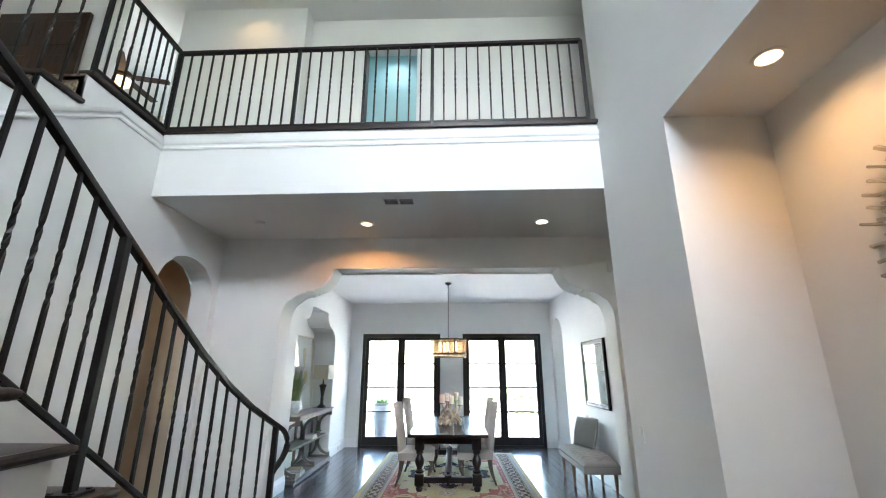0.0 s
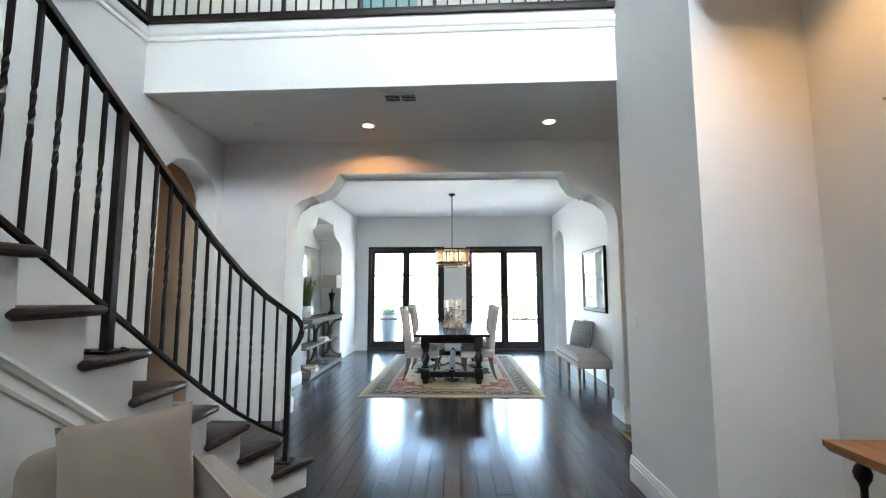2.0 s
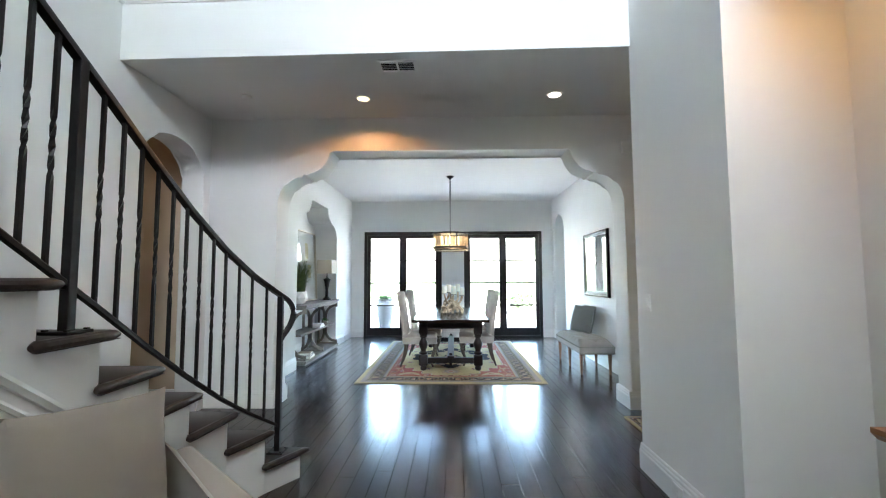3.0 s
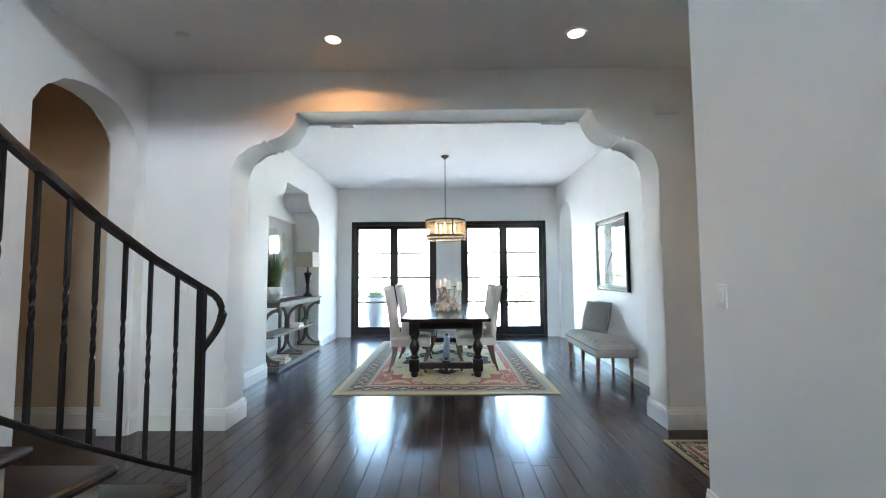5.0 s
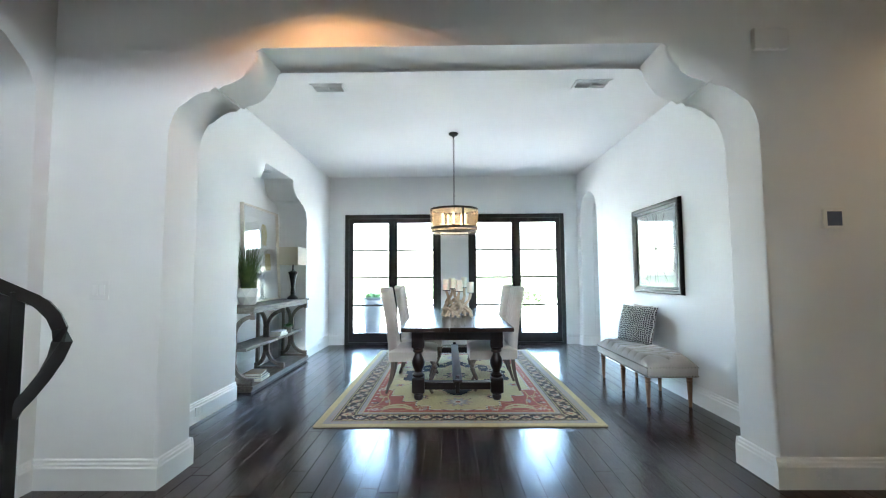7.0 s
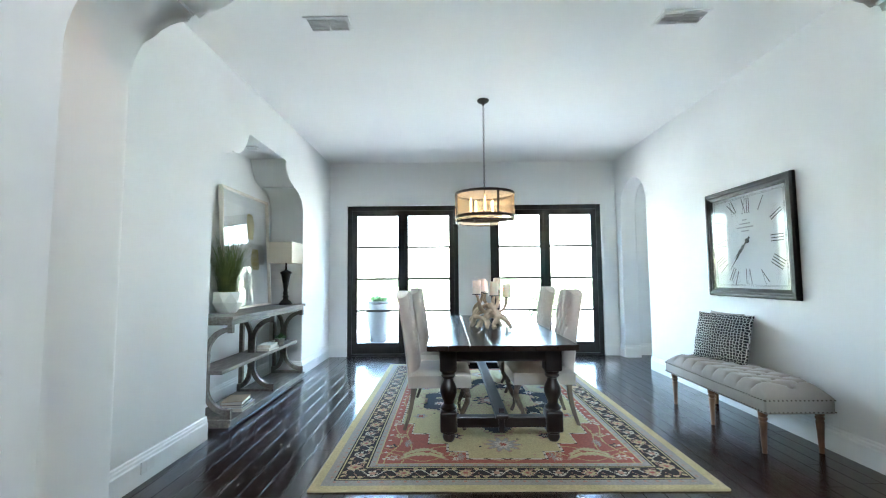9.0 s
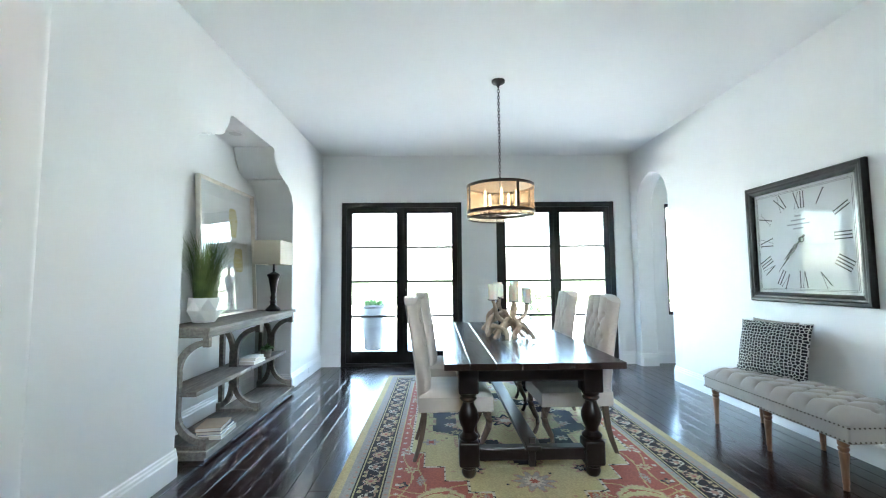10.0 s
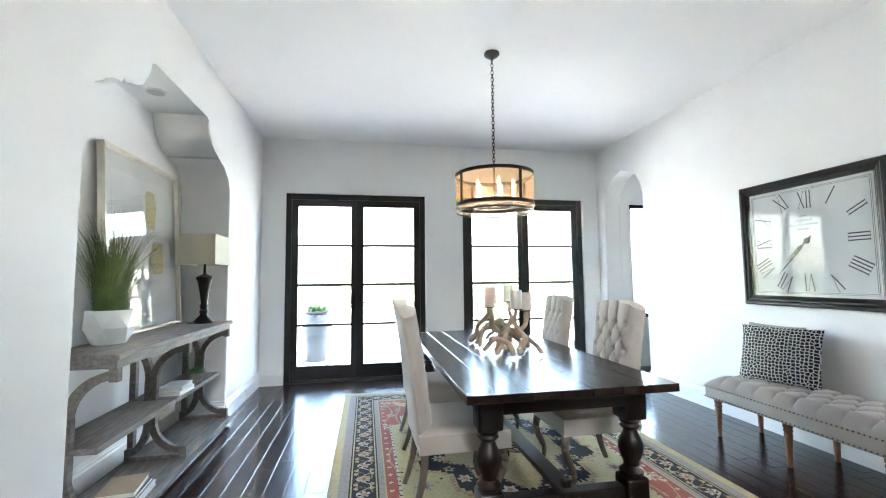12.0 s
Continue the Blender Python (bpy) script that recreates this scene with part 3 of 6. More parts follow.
for k in range(10, 14):
    a0, a1 = radians((k - 10) * 45), radians((k - 9) * 45)
    c = (X_STAIR, 1.05)
    def ring(r, a):
        return (c[0] + r * math.cos(a), c[1] - r * math.sin(a))
    o = [ring(0.05, a0), ring(1.36, a0), ring(1.36, (a0 + a1) / 2), ring(1.36, a1), ring(0.05, a1)]
    part("tread", prism(bmesh.new(), o, RISE * k - 0.04, RISE * k, "z"), TREAD_WOOD, stair)
    part("riser", prism(bmesh.new(), o, 0.001 if k < 12 else RISE * (k - 2), RISE * k - 0.04, "z"), TRIM_PAINT, stair)
for k in range(14, 19):
    y0 = 2.87 - 0.31 * (19 - k)
    z = RISE * k
    bm = new_box(-4.0, X_STAIR + 0.03, y0 - 0.03, y0 + 0.32, z - 0.038, z, 0.012)
    part("tread", bm, TREAD_WOOD, stair, smooth=True)
    part("riser", new_box(-4.0, X_STAIR - 0.256, y0, y0 + 0.31, z - RISE - 0.1, z - 0.038), TRIM_PAINT, stair)
    part("riser", new_box(X_STAIR - 0.25, X_STAIR - 0.003, y0 + 0.31, y0 + 0.33, z + 0.002, z + RISE - 0.04), TRIM_PAINT, stair)
    part("runner", new_box(-3.85, X_STAIR - 0.06, y0 + 0.298, y0 + 0.309, z + 0.002, z + RISE - 0.04), CARPET, stair, "speckled carpet runner")

# raking bead on the stringer
def rail_path(y):
    pts = [(3.44, -1.14), (3.23, -1.235), (3.0, -1.295), (2.7, -1.325), (2.4, -1.328), (2.1, -1.318), (1.5, -1.315), (1.0, -1.36), (0.4, -1.66)]
    for (ya, xa), (yb, xb) in zip(pts, pts[1:]):
        if yb <= y:
            u = (ya - y) / (ya - yb)
            return xa + (xb - xa) * u
    return pts[-1][1]


def side_path(y):
    pts = [(t[1] - 0.03, t[0] - 0.035) for t in TIPS] + [(1.05, -1.335), (0.3, -1.7)]
    for (ya, xa), (yb, xb) in zip(pts, pts[1:]):
        if yb <= y:
            u = (ya - y) / (ya - yb)
            return xa + (xb - xa) * u
    return pts[-1][1]


bm = bmesh.new()
for dz, r in ((0.0, 0.018), (-0.075, 0.012)):
    pts = [(side_path(y) + 0.004, y, 0.43 + (2.6 - y) * 0.77 + dz) for y in [2.75 - 0.1 * i for i in range(16)]]
    tube(bm, pts, r, 6)
part("bead_moulding", bm, TRIM_PAINT, stair, smooth=True)


def baluster(bm, x, y, z0, z1, r=0.0075, twisted=True):
    n = 25
    pts = [(x, y, z0 + (z1 - z0) * i / (n - 1)) for i in range(n)]
    # square bar with a twist in its middle
    rings = []
    for i, p in enumerate(pts):
        u = i / (n - 1)
        t = min(max((u - 0.36) / 0.28, 0), 1) * (2.0 if twisted else 0) * math.pi
        rings.append([bm.verts.new((p[0] + r * 1.35 * math.cos(t + math.pi / 4 + j * math.pi / 2), p[1] + r * 1.35 * math.sin(t + math.pi / 4 + j * math.pi / 2), p[2])) for j in range(4)])
    for a, b in zip(rings, rings[1:]):
        for j in range(4):
            k = (j + 1) % 4
            bm.faces.new((a[j], a[k], b[k], b[j]))
    bm.faces.new(rings[0])
    bm.faces.new(rings[-1])
    return bm


def bar(bm, pts, w, h):
    """A flat-topped bar of width w and height h along points."""
    rings = []
    pts = [Vector(p) for p in pts]
    for i, p in enumerate(pts):
        d = (pts[min(i + 1, len(pts) - 1)] - pts[max(i - 1, 0)])
        s = Vector((-d.y, d.x, 0)).normalized() * w / 2
        up = s.normalized().cross(d.normalized()) * -h / 2
        c = 0.25
        rings.append([bm.verts.new(p + s * a + up * b) for a, b in ((1, -1), (1, 1 - c * 2), (1 - c, 1), (-1 + c, 1), (-1, 1 - c * 2), (-1, -1))])
    k = len(rings[0])
    for a, b in zip(rings, rings[1:]):
        for j in range(k):
            bm.faces.new((a[j], a[(j + 1) % k], b[(j + 1) % k], b[j]))
    bm.faces.new(rings[0])
    bm.faces.new(rings[-1])
    return bm


SLOPE = 0.65


def rail_top(y):
    return 1.275 + (3.44 - y) * SLOPE


def rail_low(y):
    return 0.375 + (3.44 - y) * 0.685


rail = thing("stair_railing", "black wrought iron stair railing with twisted balusters", "railing")
ys = [3.475 - 0.05 * i for i in range(62)]
top_pts = [(rail_path(min(y, 3.44)) + (0.02 if y > 3.44 else 0), y, rail_top(y)) for y in ys]
curl = [(-1.137, 3.45, 0.965), (-1.13, 3.455, 0.985), (-1.112, 3.47, 1.015), (-1.092, 3.485, 1.055), (-1.078, 3.50, 1.10), (-1.074, 3.51, 1.14), (-1.077, 3.508, 1.175), (-1.088, 3.50, 1.21), (-1.104, 3.487, 1.238)]
part("handrail", bar(bmesh.new(), curl + top_pts, 0.036, 0.03), IRON, rail, "moulded black iron handrail with a curled end", smooth=True)
low_pts = [(rail_path(y), y, rail_low(y)) for y in [3.44 - 0.05 * i for i in range(61)]]
part("bottom_rail", bar(bmesh.new(), low_pts, 0.024, 0.02), IRON, rail)
posts = [3.44, 1.985, 0.75]
for i, y in enumerate(posts):
    x = rail_path(y)
    k = next((j for j in range(len(TIPS), 0, -1) if y < TIPS[j - 1][1]), 1)
    z0 = RISE * k if y > 1.3 else rail_top(y) - 1.0
    bm = new_box(x - 0.018, x + 0.018, y - 0.018, y + 0.018, z0, rail_top(y), 0.003)
    box(bm, x - 0.055, x + 0.055, y - 0.055, y + 0.055, z0, z0 + 0.012, 0.003)
    for sx in (-1, 1):
        for sy in (-1, 1):
            box(bm, x + sx * 0.04 - 0.007, x + sx * 0.04 + 0.007, y + sy * 0.04 - 0.007, y + sy * 0.04 + 0.007, z0 + 0.012, z0 + 0.018)
    part("post", bm, IRON, rail, "square iron post on a bolted foot plate")
for a, b, n in ((3.44, 1.985, 12), (1.985, 0.75, 12)):
    for i in range(1, n + 1):
        y = a + (b - a) * i / (n + 1)
        x = rail_path(y)
        part("baluster", baluster(bmesh.new(), x, y, rail_low(y), rail_top(y)), IRON, rail)

# balcony railings
def level_rail(name, p0, p1, n, posts_at, label):
    root = thing(name, label, "railing")
    p0, p1 = Vector(p0), Vector(p1)
    zb, zt = Z_UP + 0.075, Z_UP + 0.955
    for nm, z, w, h in (("handrail", zt, 0.044, 0.035), ("bottom_rail", zb, 0.028, 0.022)):
        part(nm, bar(bmesh.new(), [(*p0.xy, z), (*((p0 + p1) / 2).xy, z), (*p1.xy, z)], w, h), IRON, root)
    for i in range(n + 1):
        p = p0.lerp(p1, i / n)
        if i in posts_at:
            part("post", new_box(p.x - 0.016, p.x + 0.016, p.y - 0.016, p.y + 0.016, Z_UP + 0.035, zt, 0.003), IRON, root)
        else:
            part("baluster", baluster(bmesh.new(), p.x, p.y, zb, zt, 0.0075), IRON, root)
    return root


level_rail("balcony_railing", (X_STAIR, Y_FL + 0.015, 0), (1.40, Y_FR + 0.015, 0), 36, (0, 11, 23, 36), "black wrought iron balcony railing with twisted balusters")
level_rail("landing_railing", (X_STAIR, Y_FL - 0.02, 0), (X_STAIR, 2.9, 0), 9, (9, ), "black wrought iron landing railing with twisted balusters")

# railing of the upper flight, down from the landing
upper = thing("upper_stair_railing", "black wrought iron railing with twisted balusters along the upper flight", "railing")
flight = [(X_STAIR - 0.02, 2.86 - 0.155 * i, Z_UP + 0.955 - 0.155 * i * RISE / 0.31) for i in range(11)]
part("handrail", bar(bmesh.new(), flight, 0.044, 0.035), IRON, upper)
for i in range(1, 11):
    x, y, z = flight[i]
    k = 18 - int((2.87 - y) / 0.31)
    part("baluster", baluster(bmesh.new(), x, y, RISE * k, z), IRON, upper)

# ---- dining room things ----
def tufting(buttons, folds):
    """Height between 0 and 1 of upholstery pulled in at buttons and along folds, in metres over a flat sheet."""
    def height(a, b):
        h = 1.0
        for u, v in buttons:
            d = (a - u) ** 2 + (b - v) ** 2
            if d < 0.006:
                h = min(h, 1 - 0.9 * math.exp(-d / 0.00045))
        for (u0, v0), (u1, v1), depth in folds:
            du, dv = u1 - u0, v1 - v0
            k = min(1, max(0, ((a - u0) * du + (b - v0) * dv) / (du * du + dv * dv)))
            d = math.hypot(a - u0 - k * du, b - v0 - k * dv)
            if d < 0.06:
                h = min(h, 1 - depth * math.exp(-d / 0.013))
        return h
    return height


def sheet_solid(bm, nu, nv, front, back):
    """A closed cushion between two surfaces over the unit square."""
    f = [[bm.verts.new(front(i / nu, j / nv)) for j in range(nv + 1)] for i in range(nu + 1)]
    g = [[bm.verts.new(back(i / nu, j / nv)) for j in range(nv + 1)] for i in range(nu + 1)]
    for i in range(nu):
        for j in range(nv):
            bm.faces.new((f[i][j], f[i + 1][j], f[i + 1][j + 1], f[i][j + 1]))
            bm.faces.new((g[i][j], g[i][j + 1], g[i + 1][j + 1], g[i + 1][j]))
    for i in range(nu):
        for j in (0, nv):
            bm.faces.new((f[i][j], f[i + 1][j], g[i + 1][j], g[i][j]))
    for j in range(nv):
        for i in (0, nu):
            bm.faces.new((f[i][j], f[i][j + 1], g[i][j + 1], g[i][j]))
    return bm


def rim(u, p=0.5):
    """Falls to 0 at the edges of the unit interval."""
    d = min(u, 1 - u) * 2
    return (1 - (1 - min(d * 2.2, 1)) ** 2) ** p


def dining_chair():
    root = thing("dining_chair", "beige linen dining chair with a tall tufted back, oak legs", "chair", group="chairs round the table")
    w = 0.25

    def back_x(z):
        return -0.235 - 0.15 * max(0, (z - 0.42)) ** 1.4

    def top(v):
        return 1.16 - 0.055 * abs(2 * v - 1) ** 2.5

    def at(u, v, front):
        z = 0.40 + (top(v) - 0.40) * u
        ww = w * (0.94 + 0.06 * u)
        y = -ww + 2 * ww * v
        r = min(rim(v), rim(min(1, 0.5 + (1 - u) * 0.5)) if u > 0.5 else 1)
        if front:
            t = pulled(y, z)
            return (back_x(z) + 0.012 + 0.078 * r * (0.5 + 0.5 * t), y, z)
        return (back_x(z) - 0.02 * r, y, z)
    rows = [[(y, 0.57 + 0.088 * k) for y in ((-0.165, -0.055, 0.055, 0.165) if k % 2 else (-0.11, 0.0, 0.11))] for k in range(6)]
    folds = [(p, q, 0.42) for a, b in zip(rows, rows[1:]) for p in a for q in b if abs(p[0] - q[0]) < 0.06]
    folds += [(p, (p[0] * 1.05, 1.17), 0.5) for p in rows[-1]] + [(p, (p[0], 0.40), 0.3) for p in rows[0]]
    pulled = tufting([p for row in rows for p in row], folds)
    part("backrest", sheet_solid(bmesh.new(), 64, 52, lambda u, v: at(u, v, True), lambda u, v: at(u, v, False)), LINEN, root, "diamond-tufted linen backrest", smooth=True)
    for row in rows:
        for y, z in row:
            v = 0.5 + y / (2 * w * 0.97)
            x, _, _ = at((z - 0.40) / (top(v) - 0.40), v, True)
            bm = bmesh.new()
            bmesh.ops.create_uvsphere(bm, u_segments=8, v_segments=5, radius=0.010, matrix=Matrix.Translation((x + 0.002, y, z)))
            part("button", bm, LINEN, root, smooth=True)

    def seat(u, v, s):
        x = -0.24 + 0.53 * u
        y = (-0.265 + 0.53 * v)
        r = rim(u) * rim(v)
        if s:
            return (x, y, 0.455 + 0.045 * r)
        return (x, y, 0.345 + 0.01 * (1 - r))
    part("seat", sheet_solid(bmesh.new(), 20, 20, lambda u, v: seat(u, v, 1), lambda u, v: seat(u, v, 0)), LINEN, root, smooth=True)
    for sy in (-1, 1):
        pts, rs = [], []
        for i in range(9):
            u = i / 8
            pts.append((0.235 + 0.03 * math.sin(math.pi * 2 * u) * 1.0, sy * 0.215, 0.36 * (1 - u)))
            rs.append(0.03 - 0.016 * u + (0.004 if u > 0.9 else 0))
        part("leg", tube(bmesh.new(), pts, rs, 8), LEGWOOD, root, "curved front leg of greyed oak", smooth=True)
        pts = [(-0.20 - 0.075 * u * u, sy * 0.205, 0.36 * (1 - u)) for u in (0, 0.25, 0.5, 0.75, 1)]
        part("leg", tube(bmesh.new(), pts, [0.027, 0.026, 0.024, 0.021, 0.018], 4, square=True), LEGWOOD, root)
    return root


TOP_OF_RUG = 0.014
chair = dining_chair()
chair.matrix_world = pose(-0.47, 7.30, TOP_OF_RUG, 0, 0, 1)
copy_thing(chair, pose(-0.425, 8.24, TOP_OF_RUG, 0, 0, -1))
copy_thing(chair, pose(0.475, 7.39, TOP_OF_RUG, 0, 0, 181))
copy_thing(chair, pose(0.50, 8.40, TOP_OF_RUG, 0, 0, 178))

table = thing("dining_table", "black-brown wooden trestle dining table with turned baluster legs", "table", (0.043, 7.895, TOP_OF_RUG))
HT = 0.766
for i in range(7):
    x0 = -0.572 + 1.144 * i / 7
    part("plank", new_box(x0 + 0.0012, x0 + 1.144 / 7 - 0.0012, -1.245, 1.245, HT - 0.042, HT, 0.0022, 1), TABLE_TOP, table, "worn dark plank with bevelled edges" if i == 0 else "")
bm = new_box(-0.46, 0.46, -1.10, -1.06, HT - 0.145, HT - 0.043, 0.004)
part("apron", bm, BLACKWOOD, table)
part("apron", new_box(-0.46, 0.46, 1.06, 1.10, HT - 0.145, HT - 0.043, 0.004), BLACKWOOD, table)
for sx in (-1, 1):
    part("apron", new_box(sx * 0.46 - 0.02, sx * 0.46 + 0.02, -1.06, 1.06, HT - 0.13, HT - 0.043, 0.004), BLACKWOOD, table)
LEG_PROFILE = [(0.035, 0.0), (0.044, 0.012), (0.05, 0.035), (0.044, 0.055), (0.052, 0.062), (0.052, 0.075)]
LEG_TURNED = [(0.05, 0.235), (0.064, 0.25), (0.066, 0.262), (0.05, 0.275), (0.04, 0.288), (0.043, 0.31), (0.058, 0.34), (0.067, 0.375), (0.066, 0.405),
              (0.054, 0.435), (0.041, 0.46), (0.036, 0.48), (0.05, 0.492), (0.058, 0.503), (0.05, 0.516), (0.058, 0.53), (0.058, 0.54)]
for sx in (-1, 1):
    for sy in (-1, 1):
        c = (sx * 0.41, sy * 1.04, 0)
        bm = lathe(bmesh.new(), LEG_PROFILE, 18, c)
        box(bm, c[0] - 0.066, c[0] + 0.066, c[1] - 0.066, c[1] + 0.066, 0.075, 0.235, 0.016, 3)
        lathe(bm, LEG_TURNED, 20, c)
        box(bm, c[0] - 0.066, c[0] + 0.066, c[1] - 0.066, c[1] + 0.066, 0.54, HT - 0.043, 0.012, 3)
        part("leg", bm, BLACKWOOD, table, "thick turned baluster leg" if sx + sy < -1 else "", smooth=True)
for sy in (-1, 1):
    part("cross_stretcher", new_box(-0.345, 0.345, sy * 1.04 - 0.04, sy * 1.04 + 0.04, 0.11, 0.19, 0.006), BLACKWOOD, table)
part("long_stretcher", new_box(-0.05, 0.05, -1.14, 1.14, 0.191, 0.225, 0.005), BLACKWOOD, table)
for sy in (-1, 1):
    part("wedge", new_box(-0.022, 0.022, sy * 1.075 - 0.02, sy * 1.075 + 0.02, 0.075, 0.26, 0.006), BLACKWOOD, table)


# rug: woven in small squares, its ornament laid out by symmetry
def woven_rug(name, label, w, h, cell, at, band_scale=1.0):
    nx, ny = round(w / cell), round(h / cell)
    X = (np.arange(nx) + 0.5) / nx * w - w / 2
    Y = (np.arange(ny) + 0.5) / ny * h - h / 2
    xx, yy = np.meshgrid(X, Y)
    ax, ay = np.abs(xx), np.abs(yy)
    dx, dy = w / 2 - ax, h / 2 - ay
    d = np.minimum(dx, dy) / band_scale
    BEIGE, GREY, DARK, RED, CREAM_C, ROSE, NAVY, GOLD_C, WHITE = range(9)
    pal = np.array([(0.40, 0.33, 0.18), (0.26, 0.24, 0.21), (0.014, 0.011, 0.011), (0.26, 0.075, 0.05), (0.38, 0.32, 0.17), (0.31, 0.18, 0.13),
                    (0.014, 0.016, 0.022), (0.36, 0.26, 0.12), (0.44, 0.39, 0.31)])
    c = np.full(xx.shape, BEIGE)

    def flower(px, py, r, petals, turn=0.0):
        a, rr = np.arctan2(yy - py, xx - px), np.hypot(xx - px, yy - py)
        return rr / (r * (0.78 + 0.22 * np.cos(petals * a + turn)))

    def paint(mask, value):
        c[mask] = value
    paint(d > 0.06, GREY)
    # dotted guard stripes
    run = np.where(dx < dy, yy, xx)
    for lo in (0.085, 0.315):
        paint((d > lo) & (d < lo + 0.034) & (np.hypot(((run + 5) % 0.075) - 0.0375, d - lo - 0.017) < 0.011), ROSE)
        paint((d > lo + 0.034) & (d < lo + 0.039), DARK)
    paint((d > 0.126) & (d < 0.312), DARK)
    paint((d > 0.134) & (d < 0.139), CREAM_C)
    paint((d > 0.299) & (d < 0.304), CREAM_C)
    # border flowers and vine, every 0.2 m along the border
    mid = 0.219
    band = (d > 0.14) & (d < 0.298)
    step = 0.203
    u = ((run + 50 * step) % step) - step / 2
    k = np.floor((run + 50 * step) / step).astype(int)
    v = d - mid
    vine = np.abs(v - 0.045 * np.sin(2 * np.pi * (run + 0.05) / step)) < 0.006
    paint(band & vine, WHITE)
    a, rr = np.arctan2(v, u), np.hypot(u, v)
    big = k % 2 == 0
    paint(band & big & (rr < 0.056 * (0.8 + 0.2 * np.cos(8 * a))), ROSE)
    paint(band & big & (rr < 0.042 * (0.8 + 0.2 * np.cos(8 * a))), CREAM_C)
    paint(band & big & (rr < 0.028 * (0.8 + 0.2 * np.cos(6 * a))), ROSE)
    paint(band & big & (rr < 0.012), RED)
    vine = np.abs(v + 0.055 * np.sin(2 * np.pi * (run + 0.02) / step)) < 0.004
    paint(band & vine & (c == DARK), ROSE)
    paint(band & ~big & (rr < 0.04 * (0.72 + 0.28 * np.cos(5 * a))), WHITE)
    paint(band & ~big & (rr < 0.022), ROSE)
    for su, sv in ((0.075, 0.05), (-0.075, 0.05), (0.075, -0.05), (-0.075, -0.05)):
        q = np.hypot((u - su) * 0.8, v - sv)
        paint(band & (q < 0.015), CREAM_C)
        paint(band & (q < 0.008), ROSE)
    # field
    paint(d > 0.352, CREAM_C)
    paint(d > 0.362, RED)
    fx, fy = w / 2 - 0.362 * band_scale, h / 2 - 0.362 * band_scale
    # stepped cream ground with a medallion
    ground = np.zeros(xx.shape, bool)
    edge = np.zeros(xx.shape, bool)
    for px, py in ((0.30, 0.985), (0.46, 0.90), (0.62, 0.80), (0.78, 0.66), (0.90, 0.50)):
        ground |= (ax < fx * px) & (ay < fy * py - 0.05)
        edge |= (ax < fx * px + 0.014) & (ay < fy * py - 0.036)
    paint(edge, DARK)
    paint(edge & ((ax * 97 + ay * 89) % 1 > 0.25), WHITE)
    paint(ground, CREAM_C)
    # motifs on the red corners
    for sx in (-1, 1):
        for sy in (-1, 1):
            for px, py, r, n, col in ((fx * 0.42, fy * 0.90, 0.04, 5, CREAM_C), (fx * 0.90, fy * 0.94, 0.045, 6, WHITE), (fx * 0.88, fy * 0.66, 0.05, 7, CREAM_C),
                                      (fx * 0.40, fy * 0.955, 0.04, 6, ROSE), (fx * 0.93, fy * 0.46, 0.05, 6, WHITE), (fx * 0.93, fy * 0.80, 0.04, 4, NAVY)):
                f = flower(sx * px, sy * py, r, n, 1.2)
                paint((f < 1) & ~ground, col)
                paint((f < 0.62) & ~ground, ROSE if col != ROSE else WHITE)
                paint((f < 0.3) & ~ground, RED if col != NAVY else GOLD_C)
            for px, py in ((fx * 0.36, fy * 0.93), (fx * 0.80, fy * 0.76)):
                q, t = np.abs(xx - sx * px), yy - sy * py
                leafy = (q < 0.034 * (1 - np.abs(t) / 0.085)) & ((np.abs(t) + q * 0.8) % 0.02 > 0.008)
                paint(leafy & ~ground, GREY)
    # thin vines over the red ground, and pale split leaves in its corners
    for k, (amp, off) in enumerate(((0.05, 0.0), (0.07, 1.3))):
        vine = np.abs(ay - (fy * (0.84 + 0.09 * k) + amp * np.sin(ax * 11 + off))) < 0.0055
        vine |= np.abs(ax - (fx * (0.80 + 0.11 * k) + amp * 0.6 * np.sin(ay * 9 + off))) < 0.0055
        paint(vine & (c == RED) & ~ground, GOLD_C)
    for sx in (-1, 1):
        for sy in (-1, 1):
            u1, v1 = xx * sx - fx * 0.66, yy * sy - fy * 0.87
            leaf = np.hypot(u1 / 0.15, (v1 - 0.6 * u1 * u1 / 0.15) / 0.06) * (1 + 0.1 * np.cos(14 * np.arctan2(v1, u1)))
            paint((leaf < 1.12) & ~ground, ROSE)
            paint((leaf < 1) & ~ground, CREAM_C)
            paint((leaf < 0.9) & (np.abs(v1 - 0.6 * u1 * u1 / 0.15) < 0.006) & ~ground, RED)
            paint((np.hypot(u1 + 0.03, v1) < 0.022) & ~ground, RED)
    for n in range(26):
        yv = -fy * 0.95 + n * fy * 1.9 / 25
        f = np.hypot((ax - fx * 0.965) * 1.2, (yy - yv) * (1 + 0.4 * (n % 2)))
        paint((f < 0.016) & ~ground, WHITE)
    # navy medallion ring with a stepped outline, and its ornament
    qx, qy = np.floor(ax / 0.035) * 0.035, np.floor(ay / 0.035) * 0.035
    wob = ((qx / (fx * 0.72)) ** 1.35 + (qy / (fy * 0.56)) ** 1.35) ** (1 / 1.35)
    wob = wob * (1 + 0.09 * np.cos(10 * np.arctan2(yy, xx)))
    paint((wob < 1.07) & ground, ROSE)
    paint((wob < 1.04) & ground, CREAM_C)
    paint((wob < 1.0) & ground, NAVY)
    paint((wob < 0.72) & ground, ROSE)
    paint((wob < 0.69) & ground, CREAM_C)
    paint((wob < 0.64) & ground & (((xx * 31 + yy * 17) % 1) < 0.12), ROSE)
